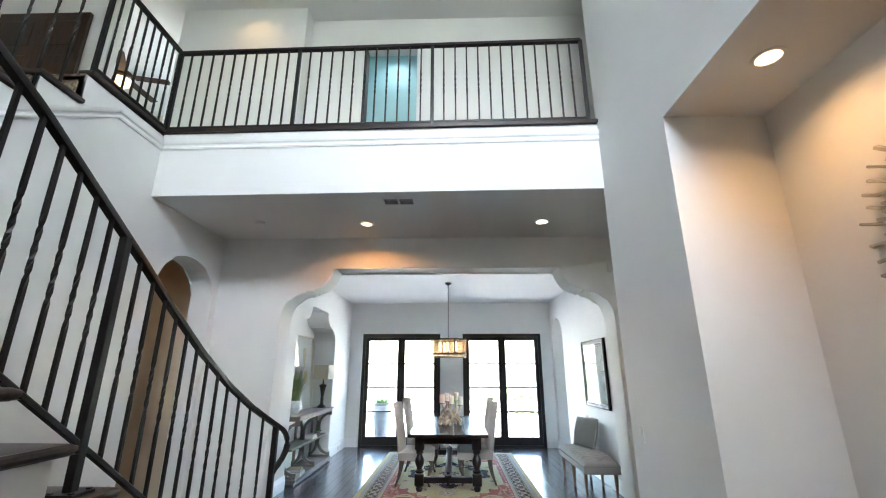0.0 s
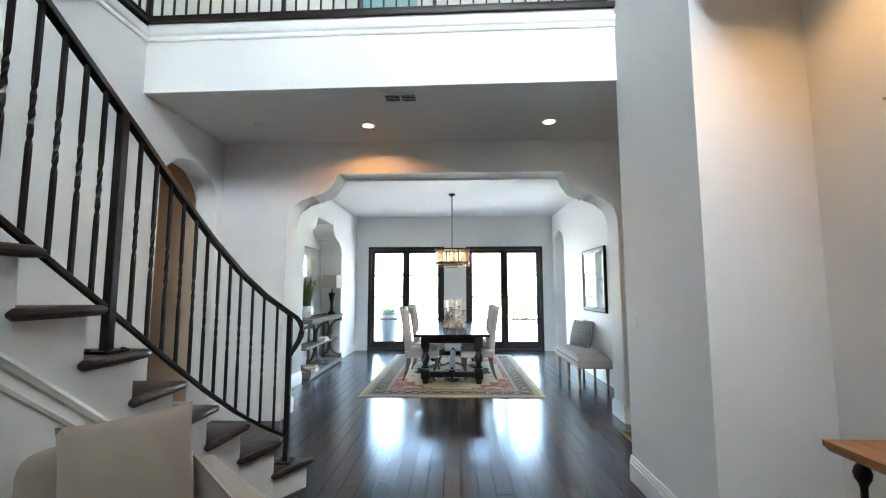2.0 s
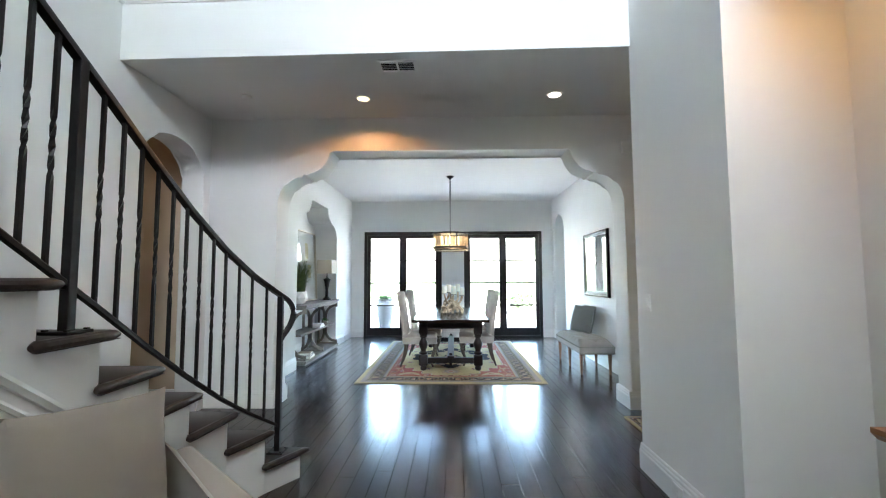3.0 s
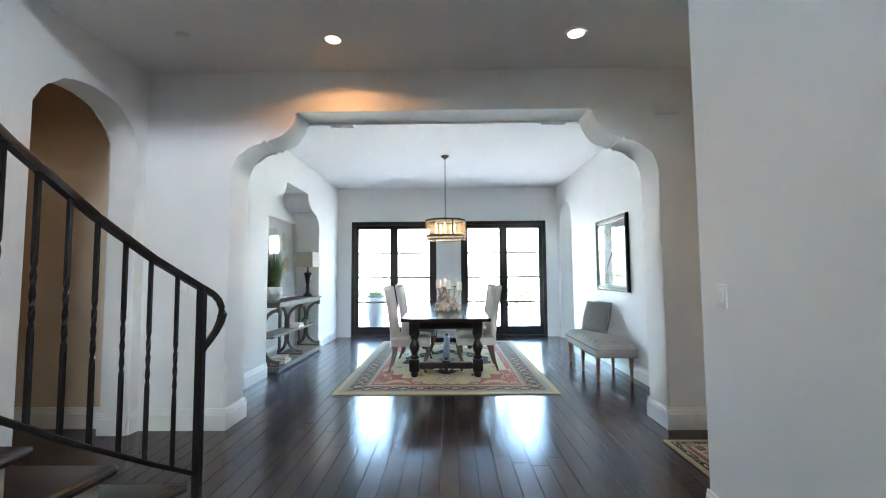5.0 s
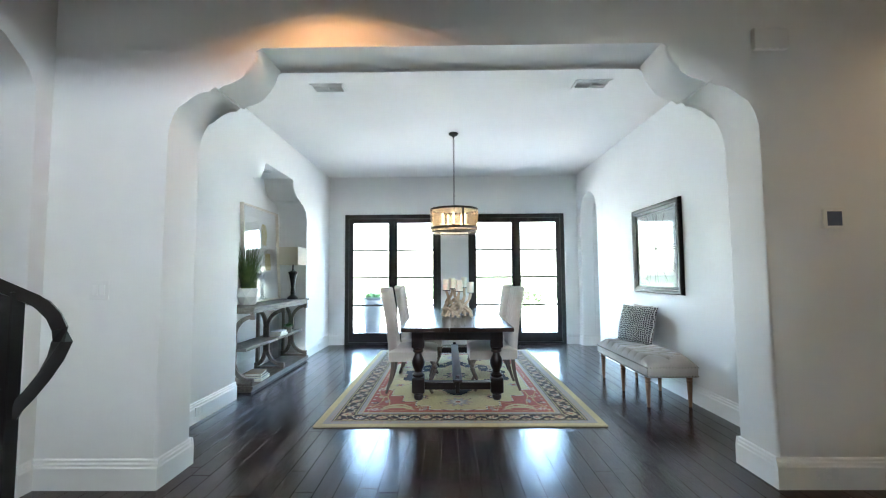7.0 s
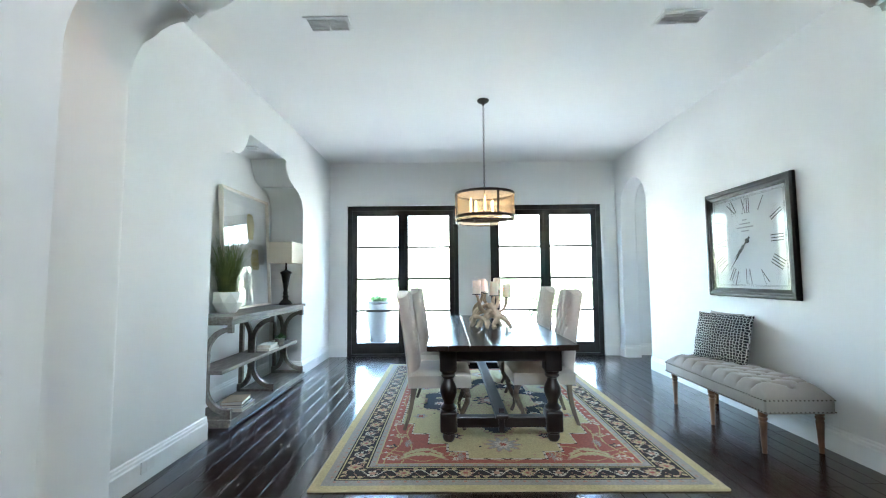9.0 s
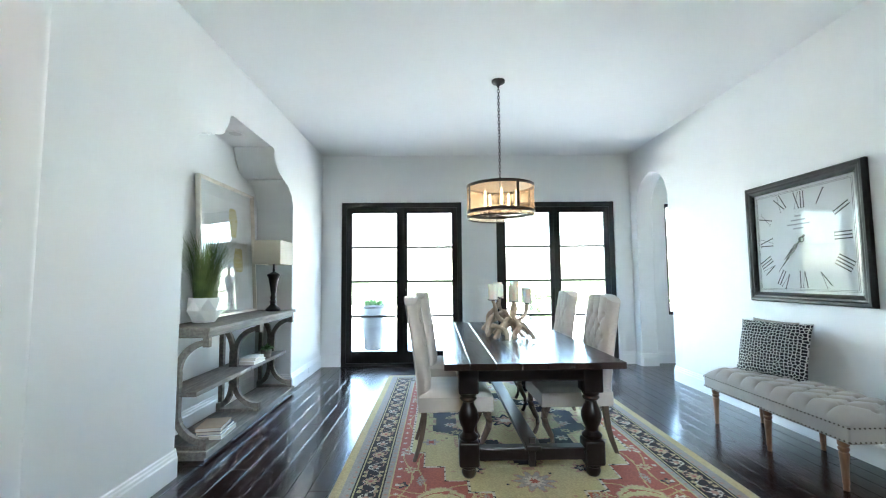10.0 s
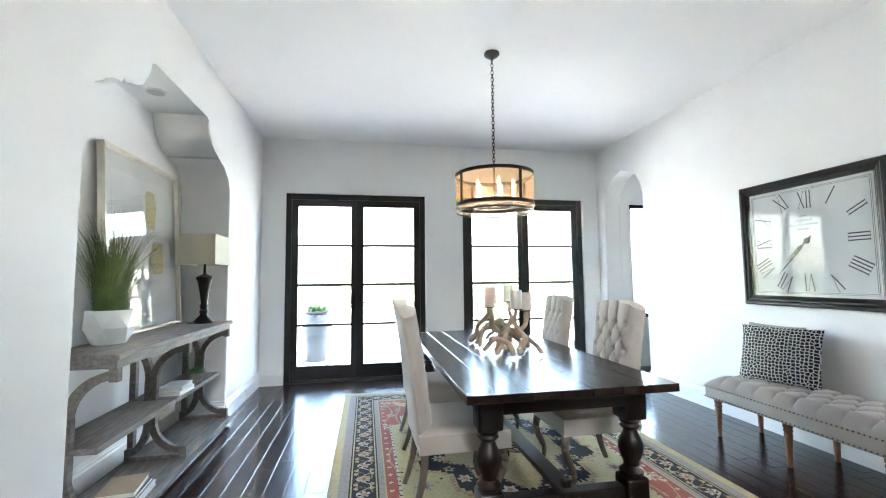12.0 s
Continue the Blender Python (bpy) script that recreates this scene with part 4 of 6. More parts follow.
    for n in range(22):
        b = 2 * np.pi * (n + 0.5) / 22
        f = flower(0.86 * fx * 0.66 * np.cos(b), 0.86 * fy * 0.52 * np.sin(b), 0.042 + 0.014 * (n % 2), 5 + n % 3, n)
        paint((f < 1) & ground & (wob < 1.0), WHITE if n % 2 else CREAM_C)
        paint((f < 0.5) & ground & (wob < 1.0), ROSE if n % 2 else NAVY)
    for r, col in ((0.27, ROSE), (0.25, CREAM_C), (0.17, NAVY), (0.12, ROSE), (0.06, WHITE)):
        paint(flower(0, 0, r, 8) < 1, col)
    for sy in (-1, 1):
        for r, col in ((0.15, ROSE), (0.135, GREY), (0.075, WHITE), (0.035, RED)):
            paint((flower(0, sy * fy * 0.78, r, 10, 0.5) < 1) & ground, col)
        for sx in (-1, 1):
            f = flower(sx * fx * 0.40, sy * fy * 0.66, 0.075, 6)
            paint((f < 1) & ground, ROSE)
            paint((f < 0.7) & ground, NAVY)
            paint((f < 0.35) & ground, WHITE)
            f = flower(sx * fx * 0.74, sy * fy * 0.33, 0.07, 6)
            paint((f < 1) & ground, GREY)
            paint((f < 0.5) & ground, RED)
    for n in range(90):
        rx, ry = rng.uniform(-fx, fx), rng.uniform(-fy, fy)
        q = np.hypot(xx - rx, (yy - ry) * 1.5) < 0.014
        paint(q & ground & (c == CREAM_C), ROSE if n % 3 else NAVY)
    col = pal[c] * rng.uniform(0.98, 1.26, (*c.shape, 1))
    gx, gy = np.meshgrid(np.linspace(-w / 2, w / 2, nx + 1), np.linspace(-h / 2, h / 2, ny + 1))
    gz = 0.012 + 0.0012 * np.sin(gx * 3.1 + gy * 2.3)
    verts = np.stack([gx, gy, gz], -1).reshape(-1, 3)
    i = np.arange(nx * ny)
    a0 = (i // nx) * (nx + 1) + i % nx
    quads = np.stack([a0, a0 + 1, a0 + nx + 2, a0 + nx + 1], -1)
    me = bpy.data.meshes.new(name)
    me.from_pydata(verts.tolist(), [], quads.tolist())
    att = me.color_attributes.new("weave", "FLOAT_COLOR", "CORNER")
    rgba = np.ones((nx * ny, 4))
    rgba[:, :3] = col.reshape(-1, 3)
    att.data.foreach_set("color", np.repeat(rgba, 4, 0).ravel())
    me.materials.append(RUG_PILE)
    root = thing(name, label, "rug", at)
    ob = new("woven_field", me)
    ob.parent = root
    bm = bmesh.new()
    e = 0.009
    tube(bm, [(-w / 2, -h / 2, e - 0.002), (w / 2, -h / 2, e - 0.002)], e * 0.8, 6)
    tube(bm, [(-w / 2, h / 2, e - 0.002), (w / 2, h / 2, e - 0.002)], e * 0.8, 6)
    tube(bm, [(-w / 2, -h / 2, e - 0.002), (-w / 2, h / 2, e - 0.002)], e * 0.8, 6)
    tube(bm, [(w / 2, -h / 2, e - 0.002), (w / 2, h / 2, e - 0.002)], e * 0.8, 6)
    part("binding", bm, RUG_EDGE, root, "bound beige edge", smooth=True)
    return root


rng = np.random.default_rng(7)
RUG_PILE = node_mat("wool_pile", (0.4, 0.3, 0.2), 0.95, bump=0.6, bump_scale=500, bump_dist=0.0015)
n_, l_ = RUG_PILE.node_tree.nodes, RUG_PILE.node_tree.links
att_node = n_.new("ShaderNodeAttribute")
att_node.attribute_name = "weave"
wear = n_.new("ShaderNodeTexNoise")
wear.inputs["Scale"].default_value = 2.2
wear.inputs["Detail"].default_value = 6
wmap = n_.new("ShaderNodeMapRange")
wmap.inputs["To Min"].default_value, wmap.inputs["To Max"].default_value = 0.82, 1.15
hs = n_.new("ShaderNodeHueSaturation")
l_.new(wear.outputs["Fac"], wmap.inputs["Value"])
l_.new(wmap.outputs["Result"], hs.inputs["Value"])
l_.new(att_node.outputs["Color"], hs.inputs["Color"])
l_.new(hs.outputs["Color"], n_["Principled BSDF"].inputs["Base Color"])
RUG_EDGE = node_mat("rug_binding", (0.46, 0.38, 0.22), 0.95, vary=0.15, scale=20, bump=0.6, bump_scale=200)
woven_rug("area_rug", "red, cream and navy oriental wool rug under the dining table", 2.54, 3.66, 0.0095, (0.045, 7.925, 0))
woven_rug("hall_runner", "red and cream patterned wool rug in the side hall", 2.6, 0.72, 0.012, (3.08, 4.427, 0), 0.3)


# pendant lamp
def chain(bm, x, y, z0, z1, link=0.042):
    n = int((z1 - z0) / (link * 0.72))
    for i in range(n):
        z = z0 + (z1 - z0) * (i + 0.5) / n
        pts = []
        for j in range(13):
            a = 2 * math.pi * j / 12
            u, v = 0.011 * math.cos(a), link * 0.5 * math.sin(a)
            pts.append((x + u, y, z + v) if i % 2 else (x, y + u, z + v))
        tube(bm, pts, 0.0032, 5)
    return bm


SHEER = bpy.data.materials.new("sheer_organza_shade")
SHEER.use_nodes = True
sn, sl = SHEER.node_tree.nodes, SHEER.node_tree.links
mixer = sn.new("ShaderNodeMixShader")
mixer.inputs["Fac"].default_value = 0.25
clear = sn.new("ShaderNodeBsdfTransparent")
clear.inputs["Color"].default_value = (1.0, 0.93, 0.82, 1)
milk = sn.new("ShaderNodeBsdfTranslucent")
weave = sn.new("ShaderNodeTexNoise")
weave.inputs["Scale"].default_value = 180
wcol = sn.new("ShaderNodeMix")
wcol.data_type = "RGBA"
wcol.inputs["A"].default_value, wcol.inputs["B"].default_value = (0.86, 0.66, 0.52, 1), (0.78, 0.58, 0.45, 1)
sl.new(weave.outputs["Fac"], wcol.inputs["Factor"])
sl.new(wcol.outputs["Result"], milk.inputs["Color"])
sl.new(clear.outputs[0], mixer.inputs[1])
sl.new(milk.outputs[0], mixer.inputs[2])
sl.new(mixer.outputs[0], sn["Material Output"].inputs["Surface"])

PX, PY = 0.04, 7.944
lamp = thing("pendant_lamp", "dark iron drum pendant with sheer amber shade, lit", "lamp", (PX, PY, 0))
part("canopy", lathe(bmesh.new(), [(0.065, 3.228), (0.065, 3.215), (0.05, 3.20), (0.025, 3.19), (0.012, 3.175), (0.008, 3.16)], 20), IRON, lamp, smooth=True)
part("chain", chain(bmesh.new(), 0, 0, 2.21, 3.17), IRON, lamp, "black iron link chain", smooth=True)
part("stem", tube(bmesh.new(), [(0, 0, 1.95), (0, 0, 2.215)], 0.006), IRON, lamp)
R = 0.318


def hoop(bm, r, z0, z1, t=0.006, n=48):
    rings = []
    for i in range(n):
        a = 2 * math.pi * i / n
        rings.append([bm.verts.new((rr * math.cos(a), rr * math.sin(a), z)) for rr, z in ((r, z0), (r, z1), (r - t, z1), (r - t, z0))])
    for i in range(n):
        a, b = rings[i], rings[(i + 1) % n]
        for j in range(4):
            bm.faces.new((a[j], a[(j + 1) % 4], b[(j + 1) % 4], b[j]))
    return bm


part("top_band", hoop(bmesh.new(), R + 0.004, 2.165, 2.192), IRON, lamp, smooth=True)
part("bottom_band", hoop(bmesh.new(), R + 0.004, 1.915, 1.945), IRON, lamp, smooth=True)
part("lower_band", hoop(bmesh.new(), R - 0.004, 1.872, 1.884), IRON, lamp, smooth=True)
part("shade", hoop(bmesh.new(), R, 1.884, 2.165, 0.001, 64), SHEER, lamp, "sheer amber organza shade", smooth=True)
for i in range(4):
    a = radians(20 + 90 * i)
    c, s = math.cos(a), math.sin(a)
    bm = bmesh.new()
    m = Matrix.Rotation(a, 4, "Z")
    box(bm, R + 0.001, R + 0.007, -0.013, 0.013, 1.93, 2.17, 0, 1, m)
    part("strap", bm, IRON, lamp)
    part("spoke", tube(bmesh.new(), [(0, 0, 1.93), (c * (R - 0.004), s * (R - 0.004), 1.93)], 0.006, 6), IRON, lamp)
part("inner_ring", hoop(bmesh.new(), 0.2, 1.93, 1.945, 0.02), IRON, lamp)
FLAME = glow_mat("lit_candle_bulb", (1.0, 0.74, 0.42), 0.32)
for i in range(5):
    a = radians(50 + 72 * i)
    c, s = 0.155 * math.cos(a), 0.155 * math.sin(a)
    part("candle_cup", lathe(bmesh.new(), [(0.008, 1.94), (0.024, 1.955), (0.024, 1.975), (0.014, 1.98), (0.0135, 1.985)], 12, (c, s, 0)), IRON, lamp, smooth=True)
    part("candle_bulb", lathe(bmesh.new(), [(0.012, 1.986), (0.0125, 2.03), (0.0125, 2.10), (0.010, 2.125), (0.004, 2.14)], 12, (c, s, 0)), FLAME, lamp, "tall glowing candle bulb", smooth=True)

# candle centrepiece
deco = thing("candle_holder", "tangled pale driftwood candle holder with ivory pillar candles", "candle holder", (0.06, 7.87, TOP_OF_RUG + HT))
CANDLES = [(-0.13, -0.10, 0.335), (0.18, -0.06, 0.30), (0.03, -0.24, 0.325), (-0.06, 0.10, 0.35), (0.11, 0.16, 0.36), (-0.02, 0.27, 0.33)]
FEET = [(0.10, 0.16), (-0.12, -0.22), (0.02, -0.36), (-0.17, 0.36), (-0.03, -0.10), (0.17, 0.40)]
for i, ((cx, cy, cz), (px, py)) in enumerate(zip(CANDLES, FEET)):
    pts, rs = [], []
    for j in range(12):
        u = j / 11
        k = u * u * (3 - 2 * u)
        wob = 0.03 * math.sin(u * 8 + i * 2.1) * math.sin(math.pi * u)
        pts.append((px + (cx - px) * k + wob, py + (cy - py) * k - wob, 0.024 + (cz - 0.024) * (0.55 * u + 0.45 * u * u)))
        rs.append((0.029 - 0.011 * u) * (1 + 0.16 * math.sin(u * 13 + i * 1.7)))
    part("branch", tube(bmesh.new(), pts, rs, 9, flat=0.85), ROOT, deco, smooth=True)
    part("candle_plate", lathe(bmesh.new(), [(0.012, cz - 0.004), (0.047, cz), (0.049, cz + 0.006), (0.044, cz + 0.007)], 14, (cx, cy, 0)), IRON, deco)
    candle = part("pillar_candle", lathe(bmesh.new(), [(0.042, cz + 0.007), (0.0425, cz + 0.07), (0.042, cz + 0.137), (0.039, cz + 0.142), (0.031, cz + 0.134), (0.005, cz + 0.132)], 20, (cx, cy, 0)), WAX, deco, "ivory wax pillar candle", smooth=True)
    part("wick", tube(bmesh.new(), [(cx, cy, cz + 0.131), (cx + 0.001, cy, cz + 0.143)], 0.0012, 5), BLACK, candle)
ARCHES = [((-0.15, -0.30), (0.18, -0.05), 0.15), ((0.16, -0.34), (-0.10, 0.05), 0.13), ((-0.20, 0.02), (0.14, 0.30), 0.17), ((0.20, 0.10), (-0.12, 0.44), 0.12),
          ((-0.14, 0.20), (0.10, -0.20), 0.20), ((0.02, 0.46), (0.19, 0.20), 0.11), ((-0.05, -0.40), (-0.20, -0.12), 0.10)]
for i, ((ax_, ay_), (bx_, by_), rise) in enumerate(ARCHES):
    pts, rs = [], []
    for j in range(12):
        u = j / 11
        wob = 0.022 * math.sin(u * 9 + i)
        pts.append((ax_ + (bx_ - ax_) * u + wob, ay_ + (by_ - ay_) * u + 0.03 * math.sin(math.pi * u * 2 + i) * math.sin(math.pi * u), 0.023 + rise * math.sin(math.pi * u) ** 0.8))
        rs.append(0.025 * (1 - 0.3 * abs(2 * u - 1)) * (1 + 0.15 * math.sin(u * 15 + i * 2)))
    part("branch", tube(bmesh.new(), pts, rs, 9, flat=0.85), ROOT, deco, smooth=True)

# wall clock
def numeral_bm(body, h=0.135):
    """A Roman numeral in thick and thin strokes with fine serifs, flat in x and y."""
    wide = {"I": 0.026, "V": 0.062, "X": 0.062}
    bm = bmesh.new()
    x = -sum(wide[c] for c in body) / 2

    def stroke(x0, y0, x1, y1, t):
        d = Vector((x1 - x0, y1 - y0)).normalized()
        n = Vector((-d.y, d.x)) * t / 2
        bm.faces.new([bm.verts.new((px, py, 0)) for px, py in ((x0 + n.x, y0 + n.y), (x1 + n.x, y1 + n.y), (x1 - n.x, y1 - n.y), (x0 - n.x, y0 - n.y))])
    for c in body:
        w = wide[c]
        a, b, m = x + 0.009, x + w - 0.009, x + w / 2
        if c == "I":
            stroke(m, -h / 2, m, h / 2, 0.009)
            stroke(x + 0.003, -h / 2, x + w - 0.003, -h / 2, 0.003)
            stroke(x + 0.003, h / 2, x + w - 0.003, h / 2, 0.003)
        else:
            lo = (m, m) if c == "V" else (b, a)
            stroke(a, h / 2, lo[0], -h / 2, 0.009)
            stroke(b, h / 2, lo[1], -h / 2, 0.0035)
            stroke(x, h / 2, x + 0.02, h / 2, 0.003)
            stroke(x + w - 0.02, h / 2, x + w, h / 2, 0.003)
            if c == "X":
                stroke(x, -h / 2, x + 0.02, -h / 2, 0.003)
                stroke(x + w - 0.02, -h / 2, x + w, -h / 2, 0.003)
        x += w
    return bm


CY0, CY1, CZ0, CZ1 = 6.84, 7.965, 1.08, 2.138
cw, ch = (CY1 - CY0) / 2, (CZ1 - CZ0) / 2
clock = thing("wall_clock", "large rectangular wall clock with a pale face and black frame", "clock", (XR, (CY0 + CY1) / 2, (CZ0 + CZ1) / 2))
# local: y along the wall, x out of the wall is negative
FR = 0.085
prof = [(0.0, 0.0), (0.028, 0.0), (0.045, 0.012), (0.045, 0.03), (0.036, 0.04), (0.036, 0.055), (0.026, 0.07), (0.02, FR), (0.0, FR)]
for a, b in (((-1, -1), (1, -1)), ((1, -1), (1, 1)), ((1, 1), (-1, 1)), ((-1, 1), (-1, -1))):
    bm = bmesh.new()
    rings = []
    for s in (a, b):
        rings.append([bm.verts.new((-o, s[0] * (cw - i), s[1] * (ch - i))) for o, i in prof])
    for i in range(len(prof)):
        j = (i + 1) % len(prof)
        bm.faces.new((rings[0][i], rings[0][j], rings[1][j], rings[1][i]))
    part("frame_rail", bm, BLACK, clock, "stepped black frame moulding")
FACE = node_mat("clock_paper", (0.70, 0.72, 0.73), 0.6, vary=0.06, scale=3)
INK = node_mat("dark_ink", (0.04, 0.04, 0.045), 0.6, vary=0.1, scale=20)
INK_PALE = node_mat("pale_ink", (0.35, 0.36, 0.37), 0.6, vary=0.1, scale=20)
part("clock_face", new_box(-0.010, 0, -cw + FR, cw - FR, -ch + FR, ch - FR), FACE, clock)
hw, hh = cw - FR, ch - FR
bm = bmesh.new()
for i in (0.022, 0.032):
    for y0, y1, z0, z1 in ((-hw + i, hw - i, hh - i - 0.002, hh - i), (-hw + i, hw - i, -hh + i, -hh + i + 0.002), (-hw + i, -hw + i + 0.002, -hh + i, hh - i), (hw - i - 0.002, hw - i, -hh + i, hh - i)):
        box(bm, -0.0115, -0.0105, y0, y1, z0, z1)
part("border_lines", bm, INK, clock)
NUM = ["XII", "I", "II", "III", "IIII", "V", "VI", "VII", "VIII", "IX", "X", "XI"]
for k, body in enumerate(NUM):
    a = radians(30 * k)
    dy, dz = -math.sin(a), math.cos(a)   # seen from inside the room, near end to the right
    rx, rz = hw - 0.12, hh - 0.115
    s = min(rx / max(abs(dy), 1e-3), rz / max(abs(dz), 1e-3))
    bm = numeral_bm(body)
    for v in bm.verts:
        tx, ty = v.co.x, v.co.y
        # text up turns outwards
        v.co = Vector((-0.0125, dy * s + (-tx) * math.cos(a) + ty * dy, dz * s - tx * math.sin(a) + ty * dz))
    part("numeral", bm, INK, clock)
bm = bmesh.new()
for z, half in ((0.20, 0.03), (0.165, 0.07), (0.13, 0.11), (0.095, 0.05)):
    box(bm, -0.0118, -0.0108, -half + 0.02, half + 0.02, z - 0.006, z + 0.006)
part("maker_lines", bm, INK_PALE, clock, "faint grey lettering lines")


def hand(length, w, deg, x, name):
    bm = bmesh.new()
    a = radians(deg)
    prof = [(-0.05, w * 0.5), (0, w * 0.6), (length * 0.2, w * 0.5), (length * 0.35, w * 1.5), (length * 0.45, w * 0.6), (length * 0.55, w * 1.2), (length * 0.65, w * 0.5), (length, 0.001)]
    pts = prof + [(s, -t) for s, t in prof[::-1]]
    prism(bm, pts, 0, 0.002, "z")
    for v in bm.verts:
        s, t = v.co.x, v.co.y
        v.co = Vector((x - v.co.z, -math.sin(a) * s - math.cos(a) * t, math.cos(a) * s - math.sin(a) * t))
    part(name, bm, BLACK, clock)


hand(0.36, 0.009, 222, -0.017, "minute_hand")
hand(0.24, 0.013, 228, -0.014, "hour_hand")
bm = lathe(bmesh.new(), [(0.024, 0.0), (0.022, 0.008), (0.01, 0.012)], 16)
for v in bm.verts:
    v.co = Vector((-0.0105 - v.co.z, v.co.x, v.co.y))
part("hub", bm, BLACK, clock, smooth=True)
part("cover_glass", new_box(-0.0285, -0.0255, -hw - 0.01, hw + 0.01, -hh - 0.01, hh + 0.01), CLOCK_GLASS, clock, "clear cover glass").visible_shadow = False

# bench
bench = thing("upholstered_bench", "grey linen tufted bench with nailhead trim on honey turned legs", "bench", (2.125, 7.215, 0))
BL, BD = 0.675, 0.245


LOBES = 9
step = 2 * BL / LOBES
inner = [(x, -BL + step * k) for x in (-0.125, 0.125) for k in range(1, LOBES)]
middle = [(0.0, -BL + step * (k + 0.5)) for k in range(LOBES)]
creases = [((x, y), (math.copysign(BD, x), y), 0.55) for x, y in inner]
creases += [(p, q, 0.38) for p in inner for q in middle if abs(p[1] - q[1]) < step * 0.6]
pulled_seat = tufting(inner + middle, creases)


def bench_top(u, v, s):
    x, y = -BD + 2 * BD * u, -BL + 2 * BL * v
    r = rim(u, 0.55) * rim(v, 0.55)
    if s:
        return (x, y, 0.412 + 0.092 * min(1, r * 1.25) * (0.4 + 0.6 * pulled_seat(x, y)))
    return (x, y, 0.40)


part("cushion", sheet_solid(bmesh.new(), 48, 144, lambda u, v: bench_top(u, v, 1), lambda u, v: bench_top(u, v, 0)), LINEN_GREY, bench, "deeply tufted seat cushion", smooth=True)
for x, y in inner + middle:
    bm = bmesh.new()
    bmesh.ops.create_uvsphere(bm, u_segments=8, v_segments=5, radius=0.011, matrix=Matrix.Translation((x, y, bench_top((x + BD) / (2 * BD), (y + BL) / (2 * BL), 1)[2] + 0.002)))
    part("button", bm, LINEN_GREY, bench, smooth=True)
part("apron", new_box(-BD - 0.004, BD + 0.004, -BL - 0.004, BL + 0.004, 0.30, 0.405, 0.014, 3), LINEN_GREY, bench, smooth=True)
bm = bmesh.new()
for zz in (0.315, 0.398):
    for i in range(47):
        y = -BL + 2 * BL * i / 46
        for x in (-BD - 0.005, ):
            bmesh.ops.create_icosphere(bm, subdivisions=1, radius=0.006, matrix=Matrix.Translation((x, y, zz)))
    for i in range(17):
        x = -BD + 2 * BD * i / 16
        for y in (-BL - 0.005, BL + 0.005):
            bmesh.ops.create_icosphere(bm, subdivisions=1, radius=0.006, matrix=Matrix.Translation((x, y, zz)))
tagged(part("nailhead_trim", bm, BRASS, bench, "row of dark brass nailheads", smooth=True), kind="stuff")
LEGP = [(0.014, 0.0), (0.017, 0.012), (0.015, 0.03), (0.019, 0.045), (0.018, 0.055), (0.021, 0.14), (0.025, 0.2), (0.027, 0.225), (0.021, 0.232), (0.029, 0.245), (0.029, 0.255), (0.022, 0.262), (0.030, 0.272), (0.030, 0.302)]
for x in (-0.205, 0.205):
    for y in (-0.59, 0.0, 0.59):
        part("leg", lathe(bmesh.new(), LEGP, 14, (x, y, 0)), BENCHLEG, bench, smooth=True)


def cushion_bm(w, h, t, n=22):
    """A stuffed cushion, pinched at the corners, upright in x (thickness), y, z."""
    def f(u, v, s):
        a, b = 2 * u - 1, 2 * v - 1
        e = max(0, (1 - a * a)) ** 0.45 * max(0, (1 - b * b)) ** 0.45
        k = 1 - 0.05 * (1 - abs(a) ** 3) * abs(b) ** 6
        k2 = 1 - 0.05 * (1 - abs(b) ** 3) * abs(a) ** 6
        wr = 0.006 * math.sin(a * 9 + b * 4) * e
        return (s * (t / 2 * e + wr * 0.5), a * w / 2 * k2, b * h / 2 * k)
    return sheet_solid(bmesh.new(), n, n, lambda u, v: f(u, v, 1), lambda u, v: f(u, v, -1))


# cushion cover with a white net over black
NET = bpy.data.materials.new("black_and_white_net_print")
NET.use_nodes = True
nn, nl = NET.node_tree.nodes, NET.node_tree.links
tc = nn.new("ShaderNodeTexCoord")
vor = nn.new("ShaderNodeTexVoronoi")
vor.voronoi_dimensions = "2D"
vor.feature = "DISTANCE_TO_EDGE"
vor.inputs["Scale"].default_value = 40
vor.inputs["Randomness"].default_value = 0.6
apart, flat = nn.new("ShaderNodeSeparateXYZ"), nn.new("ShaderNodeCombineXYZ")
cr = nn.new("ShaderNodeValToRGB")
cr.color_ramp.interpolation = "CONSTANT"
cr.color_ramp.elements[0].color = (0.66, 0.66, 0.62, 1)
cr.color_ramp.elements[1].color = (0.02, 0.022, 0.025, 1)
cr.color_ramp.elements[1].position = 0.10
nl.new(tc.outputs["Object"], apart.inputs[0])
nl.new(apart.outputs["Y"], flat.inputs["X"])
nl.new(apart.outputs["Z"], flat.inputs["Y"])
nl.new(flat.outputs[0], vor.inputs["Vector"])
nl.new(vor.outputs["Distance"], cr.inputs["Fac"])
nl.new(cr.outputs["Color"], nn["Principled BSDF"].inputs["Base Color"])
nn["Principled BSDF"].inputs["Roughness"].default_value = 0.9
pil = mesh_object("throw_pillow", cushion_bm(0.50, 0.44, 0.15), LINEN_GREY, True)
tagged(pil, "plain grey linen throw pillow against the wall", "pillow")
pil.matrix_world = pose(2.355, 7.66, 0.71, 0, 7, 0)
pil = mesh_object("throw_pillow", cushion_bm(0.55, 0.46, 0.16), NET, True)
tagged(pil, "black and white net-patterned throw pillow on the bench", "pillow")
pil.matrix_world = pose(2.225, 7.51, 0.705, 0, 15, 20)

